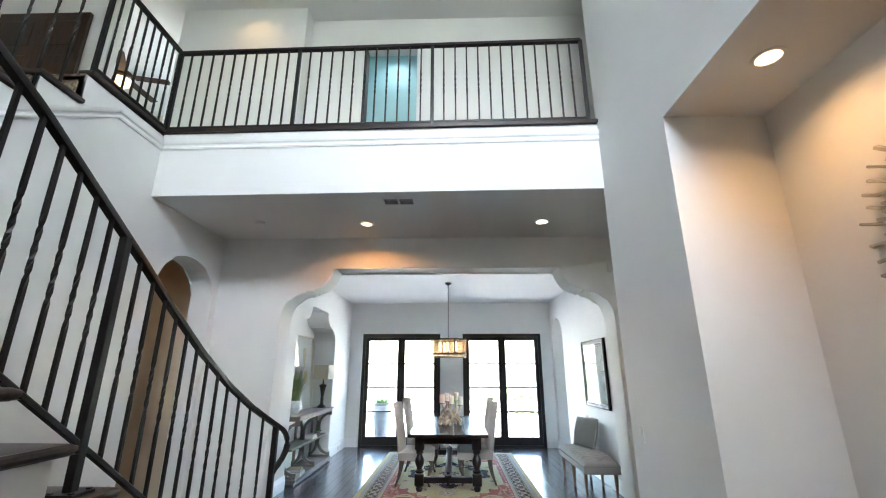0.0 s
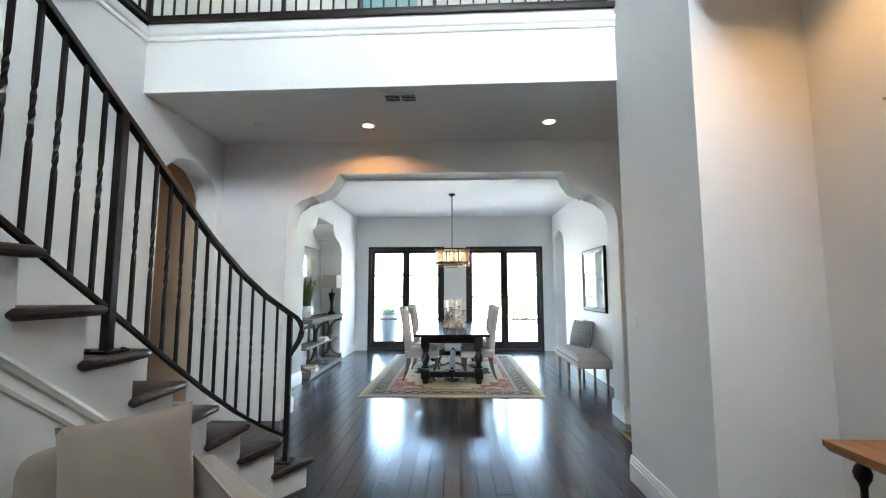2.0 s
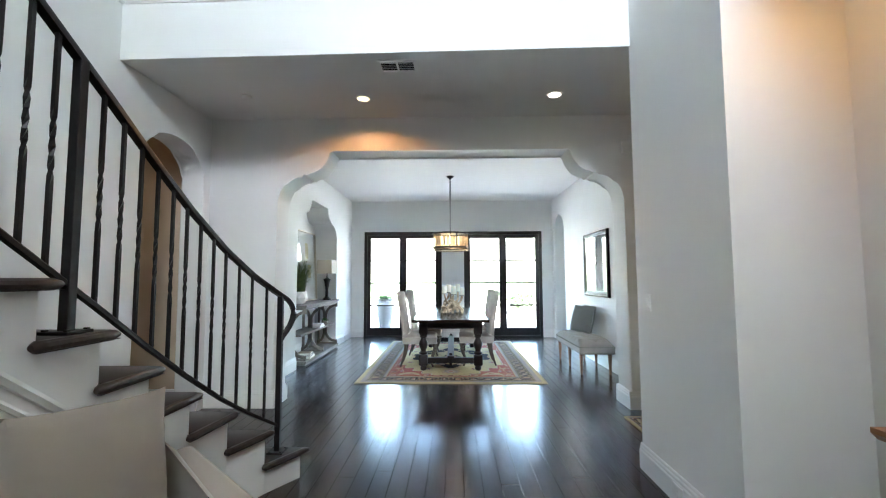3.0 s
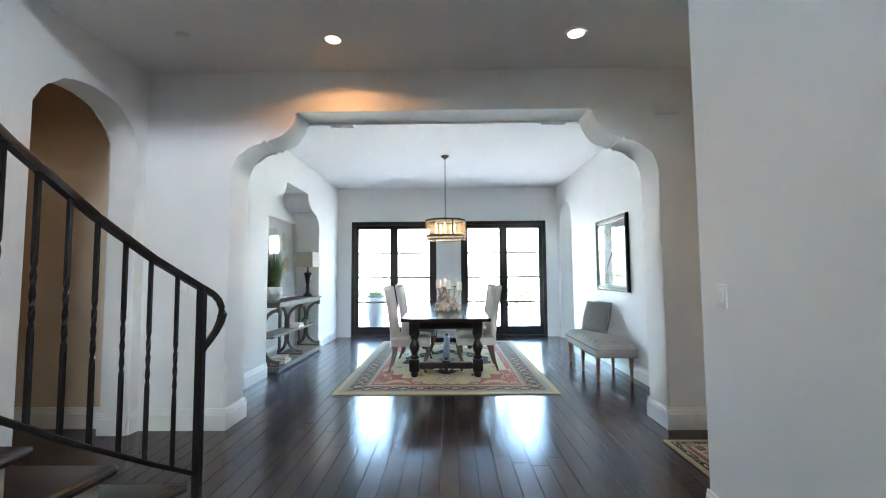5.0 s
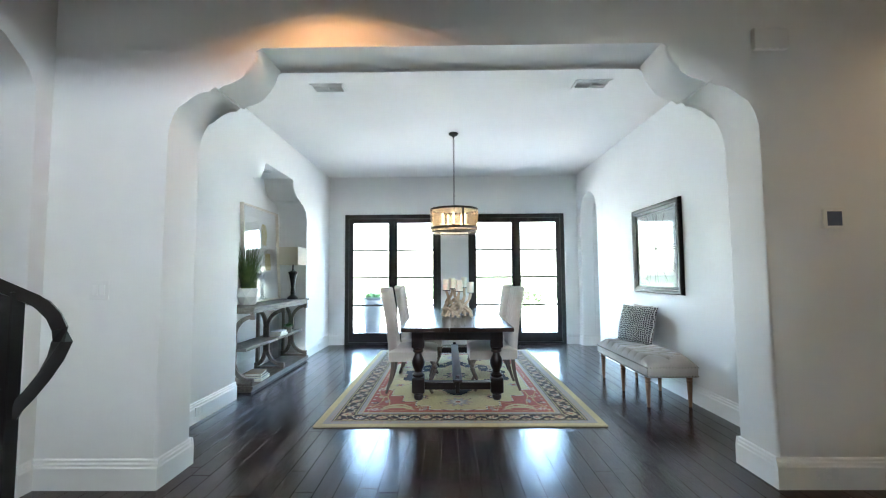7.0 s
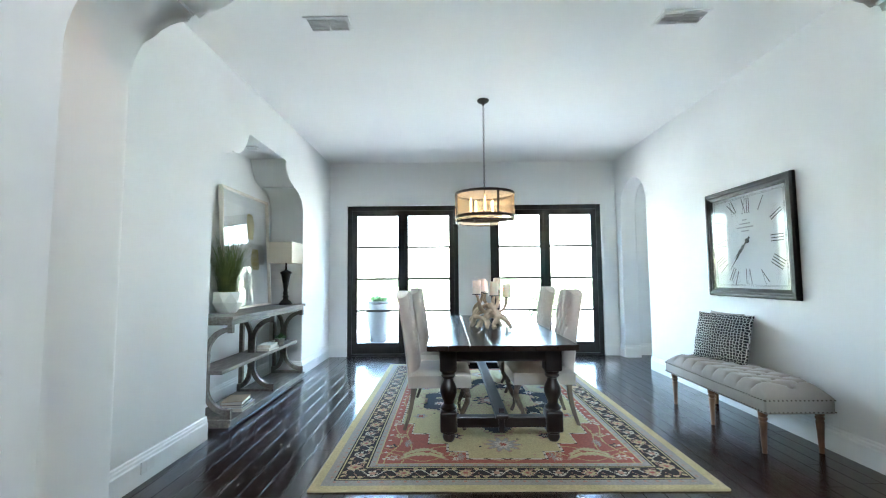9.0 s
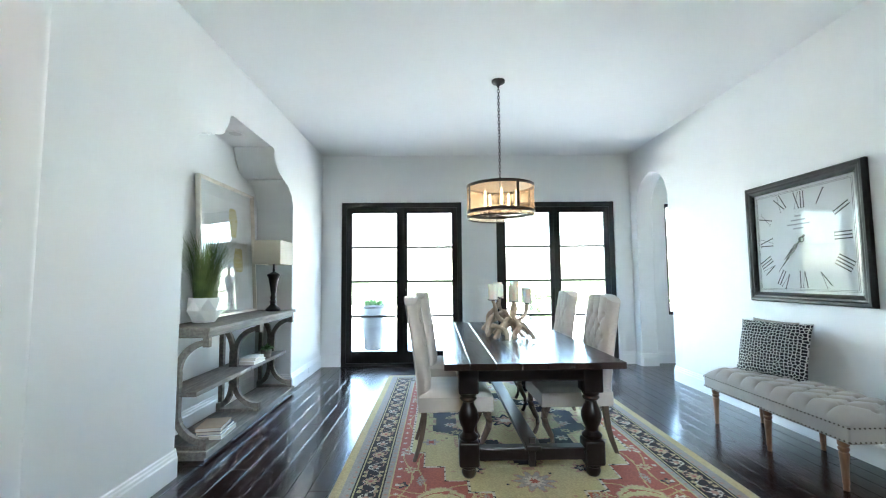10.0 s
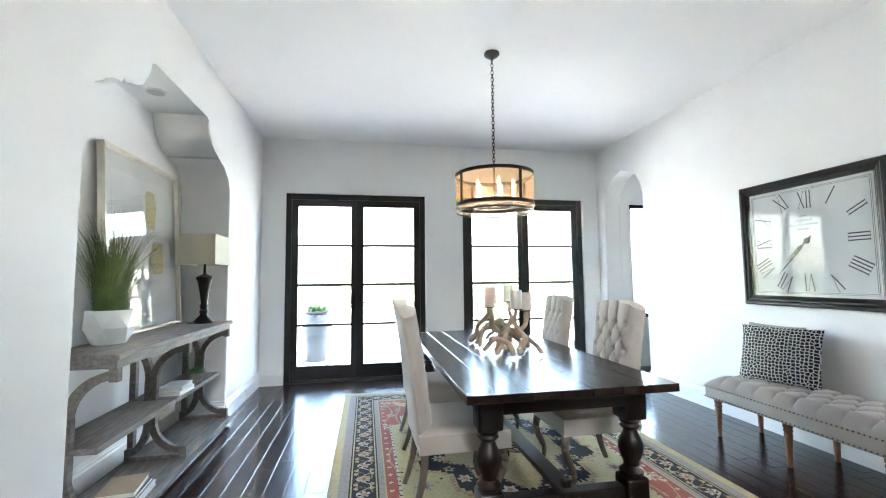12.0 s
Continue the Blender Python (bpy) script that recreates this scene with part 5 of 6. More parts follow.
# ---- console and what stands on it ----
CXF, CXB, CYA, CYB, CZT = -2.25, -2.68, 7.15, 9.02, 0.962
console = thing("console_table", "weathered grey wood console with curved brackets and open shelves", "console table")
part("top_board", new_box(CXB, CXF, CYA, CYB, CZT - 0.03, CZT, 0.004), DRIFT, console)
part("top_frieze", new_box(CXB + 0.02, CXF - 0.02, CYA + 0.02, CYB - 0.02, CZT - 0.075, CZT - 0.03, 0.003), DRIFT, console)
part("shelf", new_box(CXB + 0.02, CXF - 0.10, CYA + 0.03, 8.085, 0.455, 0.49, 0.004), DRIFT, console)
part("shelf", new_box(CXB + 0.02, CXF - 0.10, 8.095, CYB - 0.03, 0.455, 0.49, 0.004), DRIFT, console)
part("base_board", new_box(CXB, CXF, CYA, CYB, 0.03, 0.075, 0.004), DRIFT, console)
part("plinth", new_box(CXB + 0.02, CXF - 0.03, CYA + 0.03, CYB - 0.03, 0.0, 0.03), DRIFT, console)


def bracket(y, front, r=0.215, back=False):
    """A curved bracket across the console's depth: in from the front at the shelf, out at top and foot."""
    s = -1 if not back else 1
    t = 0.045
    bm = bmesh.new()
    def strip(pts, w):
        o, i = [], []
        for k, p in enumerate(pts):
            a, b = Vector(pts[max(k - 1, 0)]), Vector(pts[min(k + 1, len(pts) - 1)])
            d = (b - a).normalized()
            nrm = Vector((-d.y, d.x)) * w / 2
            o.append((p[0] + nrm.x, p[1] + nrm.y))
            i.append((p[0] - nrm.x, p[1] - nrm.y))
        rings = [[bm.verts.new((u, yy, v)) for u, v, yy in ((*o[k], y - 0.019), (*i[k], y - 0.019), (*i[k], y + 0.019), (*o[k], y + 0.019))] for k in range(len(pts))]
        for a, b in zip(rings, rings[1:]):
            for n in range(4):
                bm.faces.new((a[n], a[(n + 1) % 4], b[(n + 1) % 4], b[n]))
        bm.faces.new(rings[0])
        bm.faces.new(rings[-1])
    up = [(front + s * (0.02 + r * math.cos(radians(a))), 0.625 + 0.225 * math.sin(radians(a))) for a in range(0, 91, 9)]
    strip(up, t)
    lo = [(front + s * (0.02 + r * math.cos(radians(a))), 0.345 - 0.215 * math.sin(radians(a))) for a in range(0, 91, 9)]
    strip(lo, t)
    x0, x1 = sorted((front + s * (r - 0.005), front + s * (r + 0.05)))
    box(bm, x0, x1, y - 0.02, y + 0.02, 0.335, 0.635)
    x0, x1 = sorted((front + s * 0.002, front + s * 0.045))
    box(bm, x0, x1, y - 0.02, y + 0.02, CZT - 0.145, CZT - 0.075)
    box(bm, x0, x1, y - 0.02, y + 0.02, 0.076, 0.155)
    part("bracket", bm, DRIFT, console, "stepped curved bracket")


for y in (CYA + 0.045, 8.09, CYB - 0.045):
    bracket(y, CXF - 0.015)
    bracket(y, CXB + 0.012, 0.12, True)
    part("post", new_box(CXB + 0.004, CXB + 0.045, y + 0.03, y + 0.075, 0.076, CZT - 0.076, 0.003), DRIFT, console)
    part("foot_rail", new_box(CXB + 0.05, CXF - 0.062, y - 0.018, y + 0.018, 0.076, 0.105, 0.003), DRIFT, console)

# potted grass
rg = random.Random(5)
pot = thing("grass_planter", "tall green grass in a white faceted ceramic pot on the console", "potted plant", (-2.55, 7.62, CZT))
bm = bmesh.new()
rings = []
for r, z, o in ((0.088, 0, 0), (0.142, 0.10, 0.5), (0.125, 0.205, 0), (0.116, 0.205, 0), (0.114, 0.175, 0)):
    rings.append([bm.verts.new((r * math.cos(2 * math.pi * (i + o) / 7), r * math.sin(2 * math.pi * (i + o) / 7), z)) for i in range(7)])
for n, (a, b) in enumerate(zip(rings, rings[1:])):
    for i in range(7):
        j = (i + 1) % 7
        if n == 0:
            bm.faces.new((a[i], a[j], b[i]))
            bm.faces.new((a[j], b[j], b[i]))
        elif n == 1:
            bm.faces.new((a[i], b[i], b[j]))
            bm.faces.new((a[i], b[j], a[j]))
        else:
            bm.faces.new((a[i], a[j], b[j], b[i]))
bm.faces.new(rings[0])
bm.faces.new(rings[-1])
part("pot", bm, CERAMIC, pot, "white faceted ceramic pot")
bm = bmesh.new()
for n in range(520):
    a, r0 = rg.uniform(0, 6.283), 0.095 * math.sqrt(rg.random())
    h = rg.uniform(0.38, 0.74) * (1.05 - r0 * 2)
    lean = rg.uniform(0.03, 0.19) + (0.12 if rg.random() < 0.15 else 0)
    w = rg.uniform(0.0025, 0.005)
    prev = None
    for k in range(6):
        u = k / 5
        px = r0 * math.cos(a) + lean * u * u * math.cos(a + 0.4)
        py = r0 * math.sin(a) + lean * u * u * math.sin(a + 0.4)
        pz = 0.165 + h * u - lean * 0.5 * u ** 3
        ww = w * (1 - u * 0.85)
        cur = (bm.verts.new((px - ww * math.sin(a), py + ww * math.cos(a), pz)), bm.verts.new((px + ww * math.sin(a), py - ww * math.cos(a), pz)))
        if prev:
            bm.faces.new((prev[0], prev[1], cur[1], cur[0]))
        prev = cur
part("grass", bm, GRASS, pot, "dense upright green grass blades")

# framed print leaning on the niche back
pic = thing("framed_print", "abstract grey and yellow print in a champagne frame, leaning", "picture")
pw, ph = 0.555, 0.66
for a, b in (((-1, -1), (1, -1)), ((1, -1), (1, 1)), ((1, 1), (-1, 1)), ((-1, 1), (-1, -1))):
    bm = bmesh.new()
    rings = []
    for s in (a, b):
        rings.append([bm.verts.new((o, s[0] * (pw - i), s[1] * (ph - i))) for o, i in ((0, 0), (0.048, 0), (0.048, 0.016), (0.022, 0.022), (0, 0.022))])
    for i in range(5):
        bm.faces.new((rings[0][i], rings[0][(i + 1) % 5], rings[1][(i + 1) % 5], rings[1][i]))
    part("frame_rail", bm, GOLD, pic)
part("mat_board", new_box(0.004, 0.012, -pw + 0.02, pw - 0.02, -ph + 0.02, ph - 0.02), BOOK_WHITE, pic)
# near-white sheet: the door's reflection on the glass is put into its colour
ART_GLARE = node_mat("glare_paled_abstract", (0.80, 0.80, 0.78), 0.7, color2=(0.68, 0.68, 0.64), scale=2.2, bump=0.1)
OCHRE = node_mat("ochre_brushwork", (0.55, 0.45, 0.16), 0.7, color2=(0.66, 0.60, 0.38), scale=9, stretch=(1, 1, 6), bump=0.2)
part("print_sheet", new_box(0.013, 0.0145, -pw + 0.13, pw - 0.13, -ph + 0.15, ph - 0.15), ART_GLARE, pic, "soft yellow and grey abstract shapes, paled for glass glare")
for y0, y1, z0, z1 in ((0.02, 0.19, 0.12, 0.46), (0.10, 0.30, -0.24, 0.04)):
    bm = bmesh.new()
    edge = [(y0 + (y1 - y0) * (0.5 + 0.5 * math.cos(a) * (1 + 0.12 * math.sin(5 * a + y0 * 40))), z0 + (z1 - z0) * (0.5 + 0.5 * max(-0.9, min(0.9, 1.3 * math.sin(a))))) for a in [2 * math.pi * k / 28 for k in range(28)]]
    part("brush_mark", prism(bm, edge, 0.0148, 0.0154, "x"), OCHRE, pic, "loose ochre brush mark")
pane = part("cover_glass", new_box(0.017, 0.020, -pw + 0.02, pw - 0.02, -ph + 0.02, ph - 0.02), GLASS, pic)
pane.visible_shadow = False
pic.matrix_world = pose(-2.725, 8.32, CZT + 0.002 + ph, 0, -3.0, 0)

# table lamp
tl = thing("table_lamp", "black turned table lamp with a rectangular linen shade on the console", "lamp", (-2.44, 8.82, CZT))
part("lamp_base", lathe(bmesh.new(), [(0.0805, 0.0), (0.0805, 0.0199), (0.0633, 0.0399), (0.0345, 0.0665), (0.0299, 0.0865), (0.0391, 0.1064), (0.0276, 0.1264), (0.0345, 0.153), (0.0253, 0.1796), (0.0299, 0.2128), (0.0391, 0.2793), (0.0529, 0.3525), (0.0575, 0.379), (0.0713, 0.399), (0.0713, 0.415), (0.0345, 0.4323), (0.0138, 0.4456), (0.0103, 0.532)], 20), BLACK, tl, smooth=True)
bm = bmesh.new()
def shade_ring(hx, hy, z):
    return [bm.verts.new((x, y, z)) for x, y in ((-hx, -hy), (hx, -hy), (hx, hy), (-hx, hy))]
a, b, c, d = shade_ring(0.15, 0.205, 0.525), shade_ring(0.143, 0.195, 0.79), shade_ring(0.139, 0.191, 0.79), shade_ring(0.146, 0.201, 0.525)
for p, q in ((a, b), (b, c), (c, d), (d, a)):
    for i in range(4):
        bm.faces.new((p[i], p[(i + 1) % 4], q[(i + 1) % 4], q[i]))
part("shade", bm, SHADE_CLOTH, tl, "cream rectangular linen shade")
part("cord", tube(bmesh.new(), [(-0.06, -0.02, 0.005), (-0.10, -0.07, 0.005), (-0.13, -0.02, 0.006), (-0.16, 0.03, 0.005)], 0.003, 6), BLACK, tl)


def book(root, w, d, h, at, rz, cover):
    m = pose(*at, 0, 0, rz)
    bm = new_box(-w / 2, w / 2, -d / 2, d / 2, 0, 0.003, 0, 2, m)
    box(bm, -w / 2, w / 2, -d / 2, d / 2, h - 0.003, h, 0, 2, m)
    box(bm, -w / 2, -w / 2 + 0.003, -d / 2, d / 2, 0.003, h - 0.003, 0, 2, m)
    ob = thing("book", root, "book")
    part("cover", bm, cover, ob)
    part("pages", new_box(-w / 2 + 0.003, w / 2 - 0.005, -d / 2 + 0.004, d / 2 - 0.004, 0.003, h - 0.003, 0, 2, m), PAPER, ob)
    return ob


book("white hardcover book under a stack on the console base", 0.20, 0.29, 0.032, (-2.37, 7.52, 0.076), 4, BOOK_WHITE)
book("navy hardcover book in a stack on the console base", 0.19, 0.27, 0.026, (-2.375, 7.515, 0.109), 6, BOOK_BLUE)
book("tan hardcover book on top of a stack on the console base", 0.19, 0.25, 0.03, (-2.38, 7.50, 0.136), 9, BOOK_TAN)
book("white hardcover book lying on the console shelf", 0.17, 0.24, 0.03, (-2.43, 8.28, 0.491), -3, BOOK_WHITE)
book("white hardcover book on another on the console shelf", 0.155, 0.22, 0.03, (-2.43, 8.29, 0.522), 2, BOOK_WHITE)

sp = thing("small_potted_plant", "small green succulent in a grey pot on the console shelf", "potted plant", (-2.39, 8.53, 0.491))
part("pot", lathe(bmesh.new(), [(0.048, 0), (0.056, 0.09), (0.05, 0.09), (0.047, 0.078)], 16), DRIFT, sp, "small grey pot", smooth=True)
bm = bmesh.new()
for n in range(70):
    a, e = rg.uniform(0, 6.283), rg.uniform(0.15, 1.3)
    L = rg.uniform(0.06, 0.11)
    dirv = Vector((math.cos(a) * math.cos(e), math.sin(a) * math.cos(e), math.sin(e)))
    side = Vector((-math.sin(a), math.cos(a), 0)) * rg.uniform(0.007, 0.011)
    o = Vector((0, 0, 0.08))
    v = [bm.verts.new(o + dirv * 0.01), bm.verts.new(o + dirv * L * 0.55 + side), bm.verts.new(o + dirv * L - Vector((0, 0, 0.02))), bm.verts.new(o + dirv * L * 0.55 - side)]
    bm.faces.new(v)
part("leaves", bm, LEAF, sp, "pointed green leaves")

# ---- hall things ----
ac = thing("armchair", "cream upholstered armchair with a loose back cushion", "armchair", (-0.84, 1.74, 0), -37)
# local: facing +x
def puff(x0, x1, y0, y1, z0, z1, r=0.04):
    return new_box(x0, x1, y0, y1, z0, z1, r, 4)
part("seat_base", puff(-0.30, 0.33, -0.27, 0.18, 0.14, 0.30, 0.03), CREAM, ac, smooth=True)
part("seat_cushion", puff(-0.22, 0.35, -0.265, 0.175, 0.30, 0.46, 0.05), CREAM, ac, "loose seat cushion", smooth=True)
part("backrest", puff(-0.38, -0.23, -0.36, 0.15, 0.14, 0.92, 0.05), CREAM, ac, smooth=True)
for s in (-1, 1):
    y0, y1 = (0.18, 0.28) if s > 0 else (-0.37, -0.27)
    bm = prism(bmesh.new(), [(-0.36, 0.14), (0.33, 0.14), (0.33, 0.66), (0.29, 0.69), (-0.36, 0.75)], y0, y1, "y")
    bmesh.ops.bevel(bm, geom=[e for e in bm.edges if e.calc_face_angle(0) > 0.3], offset=0.03, segments=3, profile=0.5, affect="EDGES")
    part("armrest", bm, CREAM, ac, smooth=True)
    for x in (-0.31, 0.31):
        part("leg", new_box(x - 0.02, x + 0.02, (0.21 if s > 0 else -0.30) - 0.02, (0.21 if s > 0 else -0.30) + 0.02, 0, 0.14, 0.004), BLACKWOOD, ac)
cu = part("back_cushion", cushion_bm(0.41, 0.54, 0.20), CREAM, ac, "plump loose back cushion", smooth=True)
cu.matrix_local = pose(-0.14, -0.08, 0.755, 0, -10, 3)

ot = thing("oak_console", "honey oak table top on black iron legs in the display niche", "table", (1.84, 1.35, 0))
bm = prism(bmesh.new(), [(-0.22, 0.805), (-0.245, 0.83), (-0.245, 0.85), (0.215, 0.85), (0.215, 0.805)], -0.74, 0.74, "y")
part("tabletop", bm, OAK, ot, "honey oak top with a moulded edge")
IR = [(0.022, 0), (0.022, 0.02), (0.012, 0.04), (0.012, 0.35), (0.022, 0.37), (0.012, 0.39), (0.012, 0.70), (0.016, 0.715), (0.027, 0.735), (0.03, 0.755), (0.024, 0.775), (0.014, 0.788), (0.018, 0.80), (0.018, 0.806)]
for x in (-0.17, 0.15):
    for y in (-0.66, 0.66):
        part("leg", lathe(bmesh.new(), IR, 12, (x, y, 0)), IRON, ot, "black iron leg with a ball collar", smooth=True)
part("stretcher", tube(bmesh.new(), [(-0.17, -0.66, 0.18), (-0.17, 0.66, 0.18)], 0.009), IRON, ot)

# ring of bleached sticks on the niche wall
rs_ = random.Random(3)
ring_art = thing("stick_wreath", "round wall sculpture of bleached driftwood sticks", "wall art", (2.095, 1.52, 2.20))
for i in range(150):
    lay = i % 3
    a = 2 * math.pi * i / 150 + rs_.uniform(-0.015, 0.015)
    r0 = rs_.uniform(0.34, 0.42)
    r1 = (0.655, 0.56, 0.50)[lay] * rs_.uniform(0.95, 1.0)
    turn = rs_.uniform(-0.05, 0.05)
    pts = []
    for k in range(6):
        u = k / 5
        r = r0 + (r1 - r0) * u
        pts.append((-0.03 - lay * 0.022 - 0.012 * math.sin(u * 4 + i), r * math.cos(a + turn * u * u), r * math.sin(a + turn * u * u)))
    w = rs_.uniform(0.011, 0.017)
    part("stick", tube(bmesh.new(), pts, [w * rs_.uniform(0.85, 1.15) for _ in pts], 5, flat=0.7), STICK, ring_art)
bm = hoop(bmesh.new(), 0.52, -0.012, 0.012, 0.16, 40)
for v in bm.verts:
    v.co = Vector((-0.0125 - v.co.z, v.co.x, v.co.y))
part("ring", bm, STICK, ring_art)


# ---- lamps in the ceilings, vents, plates ----
def downlight(x, y, z, glow, label):
    root = thing("recessed_light", label, "light", (x, y, z))
    part("trim_ring", hoop(bmesh.new(), 0.078, -0.007, 0.0, 0.018, 28), CHROME, root, smooth=True)
    part("lens", lathe(bmesh.new(), [(0.0595, -0.003), (0.058, -0.001), (0.01, -0.001)], 24), glow, root)
    return root


downlight(-0.808, 4.535, Z_HALL, LAMP_WARM, "lit warm recessed ceiling light in the hall")
downlight(1.088, 4.502, Z_HALL, LAMP_WHITE, "lit recessed ceiling light in the hall")
downlight(1.75, 2.07, Z_HALL, LAMP_WARM, "lit warm recessed light in the display niche")
downlight(-2.56, 8.08, 2.765, LAMP_OFF, "unlit recessed light in the console niche")
spot("hall_spot", -0.808, 4.60, Z_HALL - 0.03, 0.55, (1.0, 0.46, 0.17), 156, 0.35)
spot("hall_spot", 1.074, 4.55, Z_HALL - 0.03, 0.12, (1.0, 0.82, 0.6), 140, 1.0)
spot("niche_spot", 1.75, 2.07, Z_HALL - 0.03, 0.85, (1.0, 0.55, 0.22), 150, 1.0)
spot("upper_glow", -2.75, 5.0, Z_TOP - 0.05, 0.45, (1.0, 0.68, 0.36), 130, 1.0)
# added cool fill that brightens the blue wall; no fitting there
spot("upper_glow", -0.8, 6.0, Z_TOP - 0.05, 0.9, (0.8, 0.93, 1.0), 140, 1.0)
spot("passage_spot", -3.4, 4.1, 3.12, 0.28, (1.0, 0.72, 0.46), 150, 1.0)
spot("side_hall_spot", 3.4, 4.5, Z_HALL - 0.03, 0.8, (1.0, 0.66, 0.36), 150, 1.0)


def vent(x, y, z, w, d, label, gap):
    root = thing("ceiling_vent", label, "vent", (x, y, z))
    bm = bmesh.new()
    f = 0.028
    for a in ((-w / 2, w / 2, -d / 2, -d / 2 + f), (-w / 2, w / 2, d / 2 - f, d / 2), (-w / 2, -w / 2 + f, -d / 2 + f, d / 2 - f), (w / 2 - f, w / 2, -d / 2 + f, d / 2 - f), (-0.008, 0.008, -d / 2 + f, d / 2 - f)):
        box(bm, *a, -0.008, 0.0)
    part("frame", bm, CHROME, root)
    # flat sheet in place of a duct; the hall's is coloured as shade
    part("backing", new_box(-w / 2 + f, w / 2 - f, -d / 2 + f, d / 2 - f, -0.002, -0.0005), gap, root)
    n = 5
    for s in (-1, 1):
        for i in range(n):
            yy = -d / 2 + f + (d - 2 * f) * (i + 0.5) / n
            x0, x1 = (0.008, w / 2 - f) if s > 0 else (-w / 2 + f, -0.008)
            part("slat", new_box(x0, x1, -0.008, 0.008, -0.0008, 0.0008, 0, 2, Matrix.Translation((0, yy, -0.006)) @ Matrix.Rotation(radians(40), 4, "X")), CHROME, root)
    return root


vent(-0.378, 3.91, Z_HALL, 0.33, 0.2, "white metal supply vent in the hall ceiling", DUCT_SHADE)
vent(-1.255, 6.54, Z_DIN, 0.34, 0.2, "white metal supply vent in the dining ceiling", CHROME)
vent(1.415, 6.52, Z_DIN, 0.36, 0.2, "white metal supply vent in the dining ceiling", CHROME)
sd = thing("smoke_detector", "small round white smoke detector on the hall ceiling", "smoke detector", (-1.945, 4.45, Z_HALL))
part("body", lathe(bmesh.new(), [(0.05, 0), (0.05, -0.015), (0.04, -0.028), (0.012, -0.03)], 20), CHROME, sd, smooth=True)


def plate(name, label, at, out, w=0.075, h=0.12, toggles=1, outlet=False):
    """A wall plate; out: 'x+', 'x-', 'y-' the way it faces."""
    rz = {"y-": 0, "x+": 90, "x-": -90, "y+": 180}[out]
    root = thing(name, label, "outlet" if outlet else "switch", at, rz)
    part("cover_plate", new_box(-w / 2, w / 2, -0.008, 0, -h / 2, h / 2, 0.002), CHROME, root)
    for i in range(toggles):
        x = (i - (toggles - 1) / 2) * 0.046
        if outlet:
            for z in (-0.02, 0.02):
                part("socket", new_box(x - 0.016, x + 0.016, -0.0095, -0.0078, z - 0.012, z + 0.012, 0.001), TRIM_PAINT, root)
        else:
            part("rocker", new_box(x - 0.016, x + 0.016, -0.014, -0.0078, -0.033, 0.033, 0.002), TRIM_PAINT, root)
    return root


plate("light_switch", "white rocker light switch on the hall pier", (X_RIGHT, 3.50, 1.215), "x-")
plate("light_switch", "white double light switch beside the arch", (-2.27, Y_ARCH0, 1.229), "y-", 0.12, 0.12, 2)
plate("light_switch", "white light switch between the French doors", (0.10, Y_BACK, 1.13), "y-", 0.12, 0.12, 2)
plate("light_switch", "small white control plate between the French doors", (0.10, Y_BACK, 1.27), "y-", 0.12, 0.07, 2)
plate("wall_outlet", "white wall outlet in the baseboard", (XL + 0.018, 6.25, 0.10), "x+", 0.12, 0.075, 1, True)
plate("wall_outlet", "white wall outlet in the baseboard near the doors", (XL + 0.018, 9.82, 0.09), "x+", 0.12, 0.075, 1, True)
plate("wall_outlet", "white wall outlet in the hall baseboard", (2.24, Y_ARCH0 - 0.018, 0.10), "y-", 0.12, 0.075, 1, True)
plate("wall_outlet", "white wall outlet in the pier baseboard", (X_RIGHT - 0.018, 3.16, 0.09), "x-", 0.12, 0.075, 1, True)
plate("wall_outlet", "white wall outlet behind the bench", (XR - 0.018, 7.75, 0.30), "x-", 0.075, 0.12, 1, True)
th = thing("thermostat", "square grey touch-screen thermostat on the wall", "thermostat", (2.38, Y_ARCH0, 1.648))
part("body", new_box(-0.065, 0.065, -0.02, 0, -0.065, 0.065, 0.006), CHROME, th)
part("screen", new_box(-0.045, 0.045, -0.0225, -0.019, -0.045, 0.045), node_mat("grey_blue_screen", (0.10, 0.13, 0.2), 0.25, vary=0.1, scale=10), th, "grey-blue screen")
dc = thing("door_chime", "plain white door chime box high on the wall", "door chime", (2.045, Y_ARCH0, 2.82))
part("body", new_box(-0.11, 0.11, -0.035, 0, -0.07, 0.07, 0.006), PLASTER, dc)

# upstairs
ud = thing("door_3", "pale open upper hall door with a blue view", "door", (-1.2, 5.54, Z_UP), kind="structure")
bm = new_box(-0.07, 0.0, -0.02, 0.0, 0, 2.69, 0.003)
box(bm, 0.81, 0.88, -0.02, 0.0, 0, 2.69, 0.003)
box(bm, 0.0, 0.81, -0.02, 0.0, 2.62, 2.69, 0.003)
part("casing", bm, TRIM_PAINT, ud)
part("jamb", new_box(0.0, 0.035, 0.002, 0.19, 0.002, 2.61), BROWN_DOOR, ud, "dark door edge")
dd = thing("door_4", "dark brown panelled double door off the landing", "door", (-5.94, 4.62, Z_UP), kind="structure")
for s in (0, 1):
    bm = new_box(s * 0.62 + 0.002, s * 0.62 + 0.618, 0.0, 0.05, 0.005, 2.44, 0.004)
    leaf = part("door_leaf", bm, BROWN_DOOR, dd)
    for z0, z1 in ((0.2, 1.0), (1.15, 1.75), (1.9, 2.3)):
        part("panel", new_box(s * 0.62 + 0.10, s * 0.62 + 0.52, -0.012, 0.002, z0, z1, 0.01), BROWN_DOOR, leaf)
structure("wall_landing", new_box(-9.0, -4.40, 4.68, 4.84, Z_UP, Z_TOP), PLASTER, "white landing wall with a dark door")
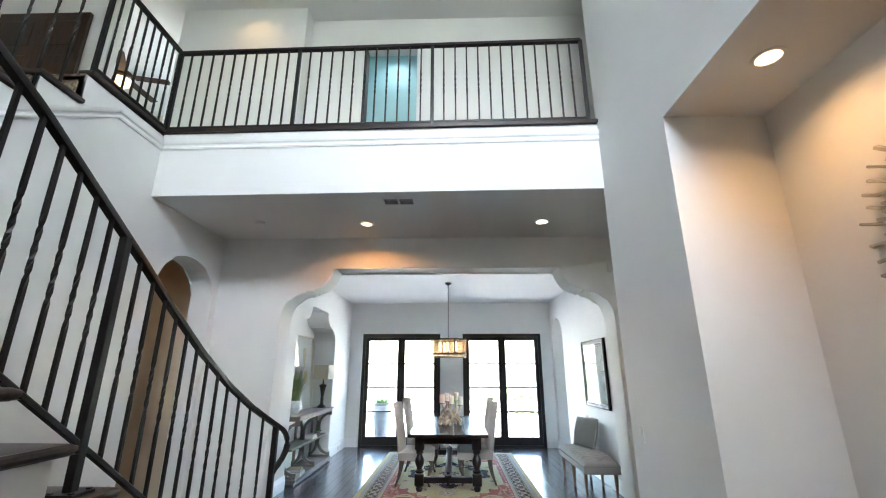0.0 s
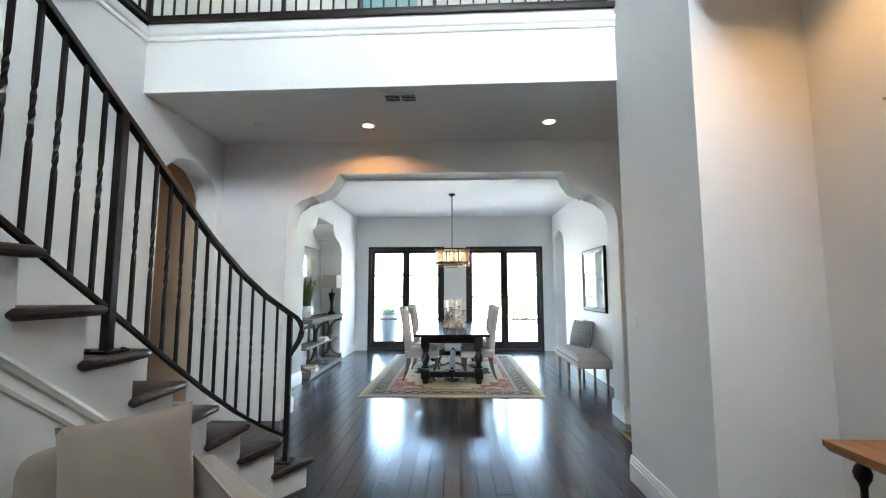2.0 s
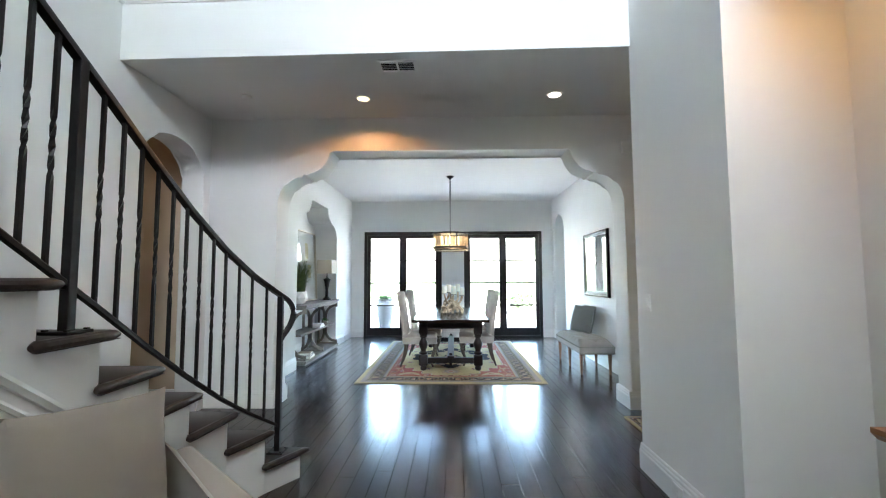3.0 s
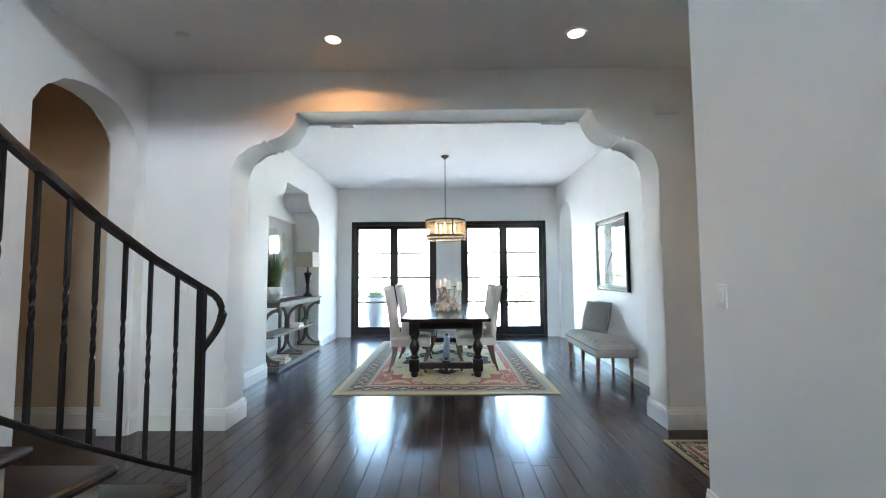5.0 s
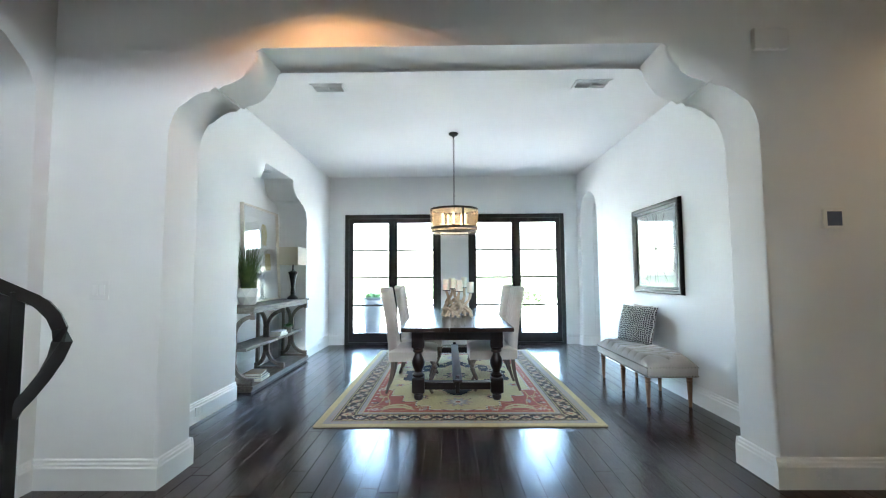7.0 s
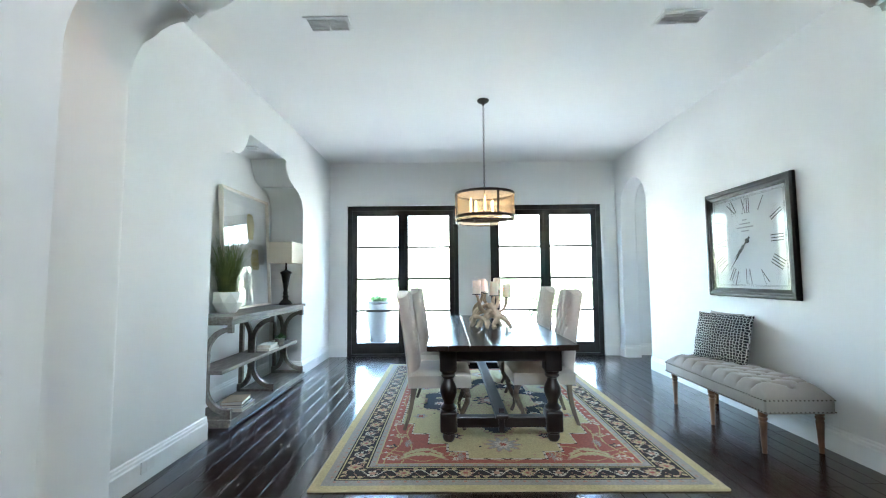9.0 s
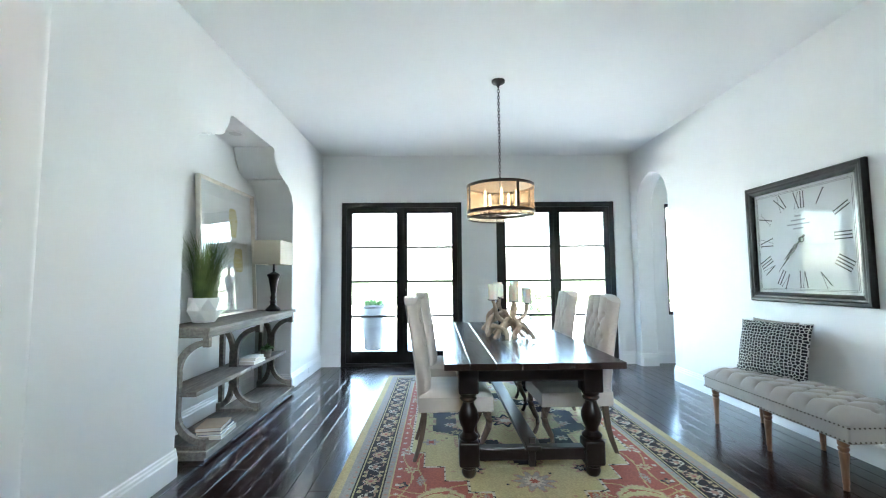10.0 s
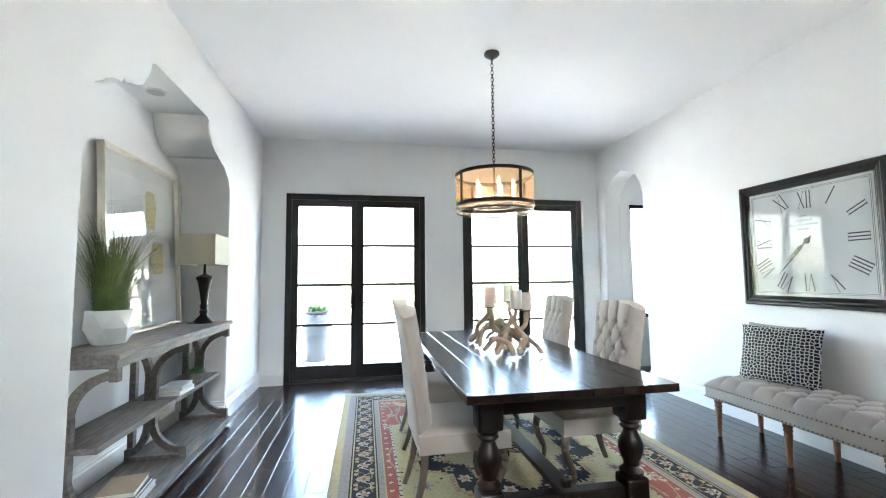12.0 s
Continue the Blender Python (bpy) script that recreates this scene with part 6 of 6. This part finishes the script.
fan = thing("ceiling_fan", "dark ceiling fan with a lit amber bowl light in the loft", "ceiling fan", (-5.35, 6.0, 6.30))
part("rod", tube(bmesh.new(), [(0, 0, 0.1), (0, 0, 0.65)], 0.015), BROWN_DOOR, fan)
part("motor", lathe(bmesh.new(), [(0.05, 0.16), (0.12, 0.13), (0.13, 0.05), (0.08, 0.0)], 18), BROWN_DOOR, fan, smooth=True)
part("bowl_light", lathe(bmesh.new(), [(0.13, 0.0), (0.125, -0.06), (0.08, -0.11), (0.02, -0.13)], 18), LAMP_WARM, fan, "glowing amber glass bowl", smooth=True)
for i in range(5):
    part("blade", new_box(0.16, 0.70, -0.07, 0.07, 0.06, 0.072, 0.004, 1, Matrix.Rotation(radians(72 * i + 15), 4, "Z")), BROWN_DOOR, fan)
spot("fan_glow", -5.35, 6.0, 6.1, 0.8, (1.0, 0.65, 0.35), 160, 1.0)

# ---- outside ----
gp = thing("garden_urn", "large grey-blue glazed urn with a small plant on the patio", "planter", (-1.83, 12.3, -0.05))
part("urn", lathe(bmesh.new(), [(0.15, 0), (0.17, 0.03), (0.19, 0.2), (0.24, 0.45), (0.265, 0.62), (0.25, 0.74), (0.22, 0.80), (0.255, 0.84), (0.255, 0.86), (0.22, 0.86), (0.2, 0.8)], 24), BLUE_POT, gp, smooth=True)
bm = bmesh.new()
for n in range(140):
    a, e, L = rg.uniform(0, 6.283), rg.uniform(0.2, 1.4), rg.uniform(0.08, 0.2)
    dv = Vector((math.cos(a) * math.cos(e), math.sin(a) * math.cos(e), math.sin(e)))
    o = Vector((rg.uniform(-0.14, 0.14), rg.uniform(-0.14, 0.14), 0.82))
    sd_ = Vector((-math.sin(a), math.cos(a), 0)) * 0.02
    bm.faces.new([bm.verts.new(p) for p in (o, o + dv * L * 0.5 + sd_, o + dv * L, o + dv * L * 0.5 - sd_)])
part("leaves", bm, LEAF, gp, "small green leaves")


def hedge(x0, x1, y0, y1, h, n):
    ob = thing("hedge", "clipped green garden hedge beyond the patio", "hedge", (0, 0, 0))
    bm = bmesh.new()
    for _ in range(n):
        o = Vector((rg.uniform(x0, x1), rg.uniform(y0, y1), -0.25 + h * rg.random() ** 0.6))
        a, b = rg.uniform(0, 6.283), rg.uniform(-1, 1)
        s = rg.uniform(0.05, 0.10)
        u = Vector((math.cos(a), math.sin(a), b)).normalized() * s
        v = Vector((-math.sin(a), math.cos(a), rg.uniform(-0.5, 0.5))).normalized() * s * 0.6
        bm.faces.new([bm.verts.new(o + p) for p in (-u, v, u, -v)])
    part("foliage", bm, HEDGE, ob)
    part("core", new_box(x0 + 0.1, x1 - 0.1, y0 + 0.1, y1 - 0.1, -0.25, -0.25 + h * 0.85), HEDGE, ob)


hedge(-14, 14, 26.6, 27.6, 1.35, 9000)
hedge(2.4, 3.3, 17.2, 18.0, 1.1, 1600)

# ---- floor planks ----
def plank_mesh(length, width=0.127):
    bm = new_box(-width / 2 + 0.0006, width / 2 - 0.0006, 0.0006, length - 0.0006, -0.012, 0.0)
    top = [e for e in bm.edges if all(v.co.z > -0.001 for v in e.verts)]
    bmesh.ops.bevel(bm, geom=top, offset=0.002, segments=1, affect="EDGES")
    me = bpy.data.meshes.new("plank")
    bm.to_mesh(me)
    bm.free()
    me.materials.append(PLANK)
    return me


floor_root = tagged(new("floor"), "dark espresso hardwood plank floor with bevelled joints", "floor", "", "structure")
LENGTHS = (0.8, 1.1, 1.4, 1.75, 2.1)
PLANKS = [plank_mesh(L) for L in LENGTHS]
rp = random.Random(21)
rest = bmesh.new()
count = 0
for i in range(-21, 46):
    x = 0.02 + (i - 1) * 0.127 + 0.0635
    if x < -2.72 or x > 5.8:
        continue
    y = -2.5 - rp.uniform(0, 1.6)
    while y < Y_BACK + 0.05:
        k = rp.randrange(5)
        L = LENGTHS[k]
        near = -2.45 < x < 2.5 and y + L > 2.6
        if near and count < 300:
            ob = new("plank", PLANKS[k])
            ob.parent = floor_root
            ob.location = (x, y, 0)
            count += 1
        else:
            box(rest, x - 0.0628, x + 0.0628, y + 0.0008, y + L - 0.0008, -0.012, 0.0)
        y += L
me = bpy.data.meshes.new("far_planks")
rest.to_mesh(me)
rest.free()
me.materials.append(PLANK)
ob = tagged(new("far_planks", me), kind="stuff")
ob.parent = floor_root
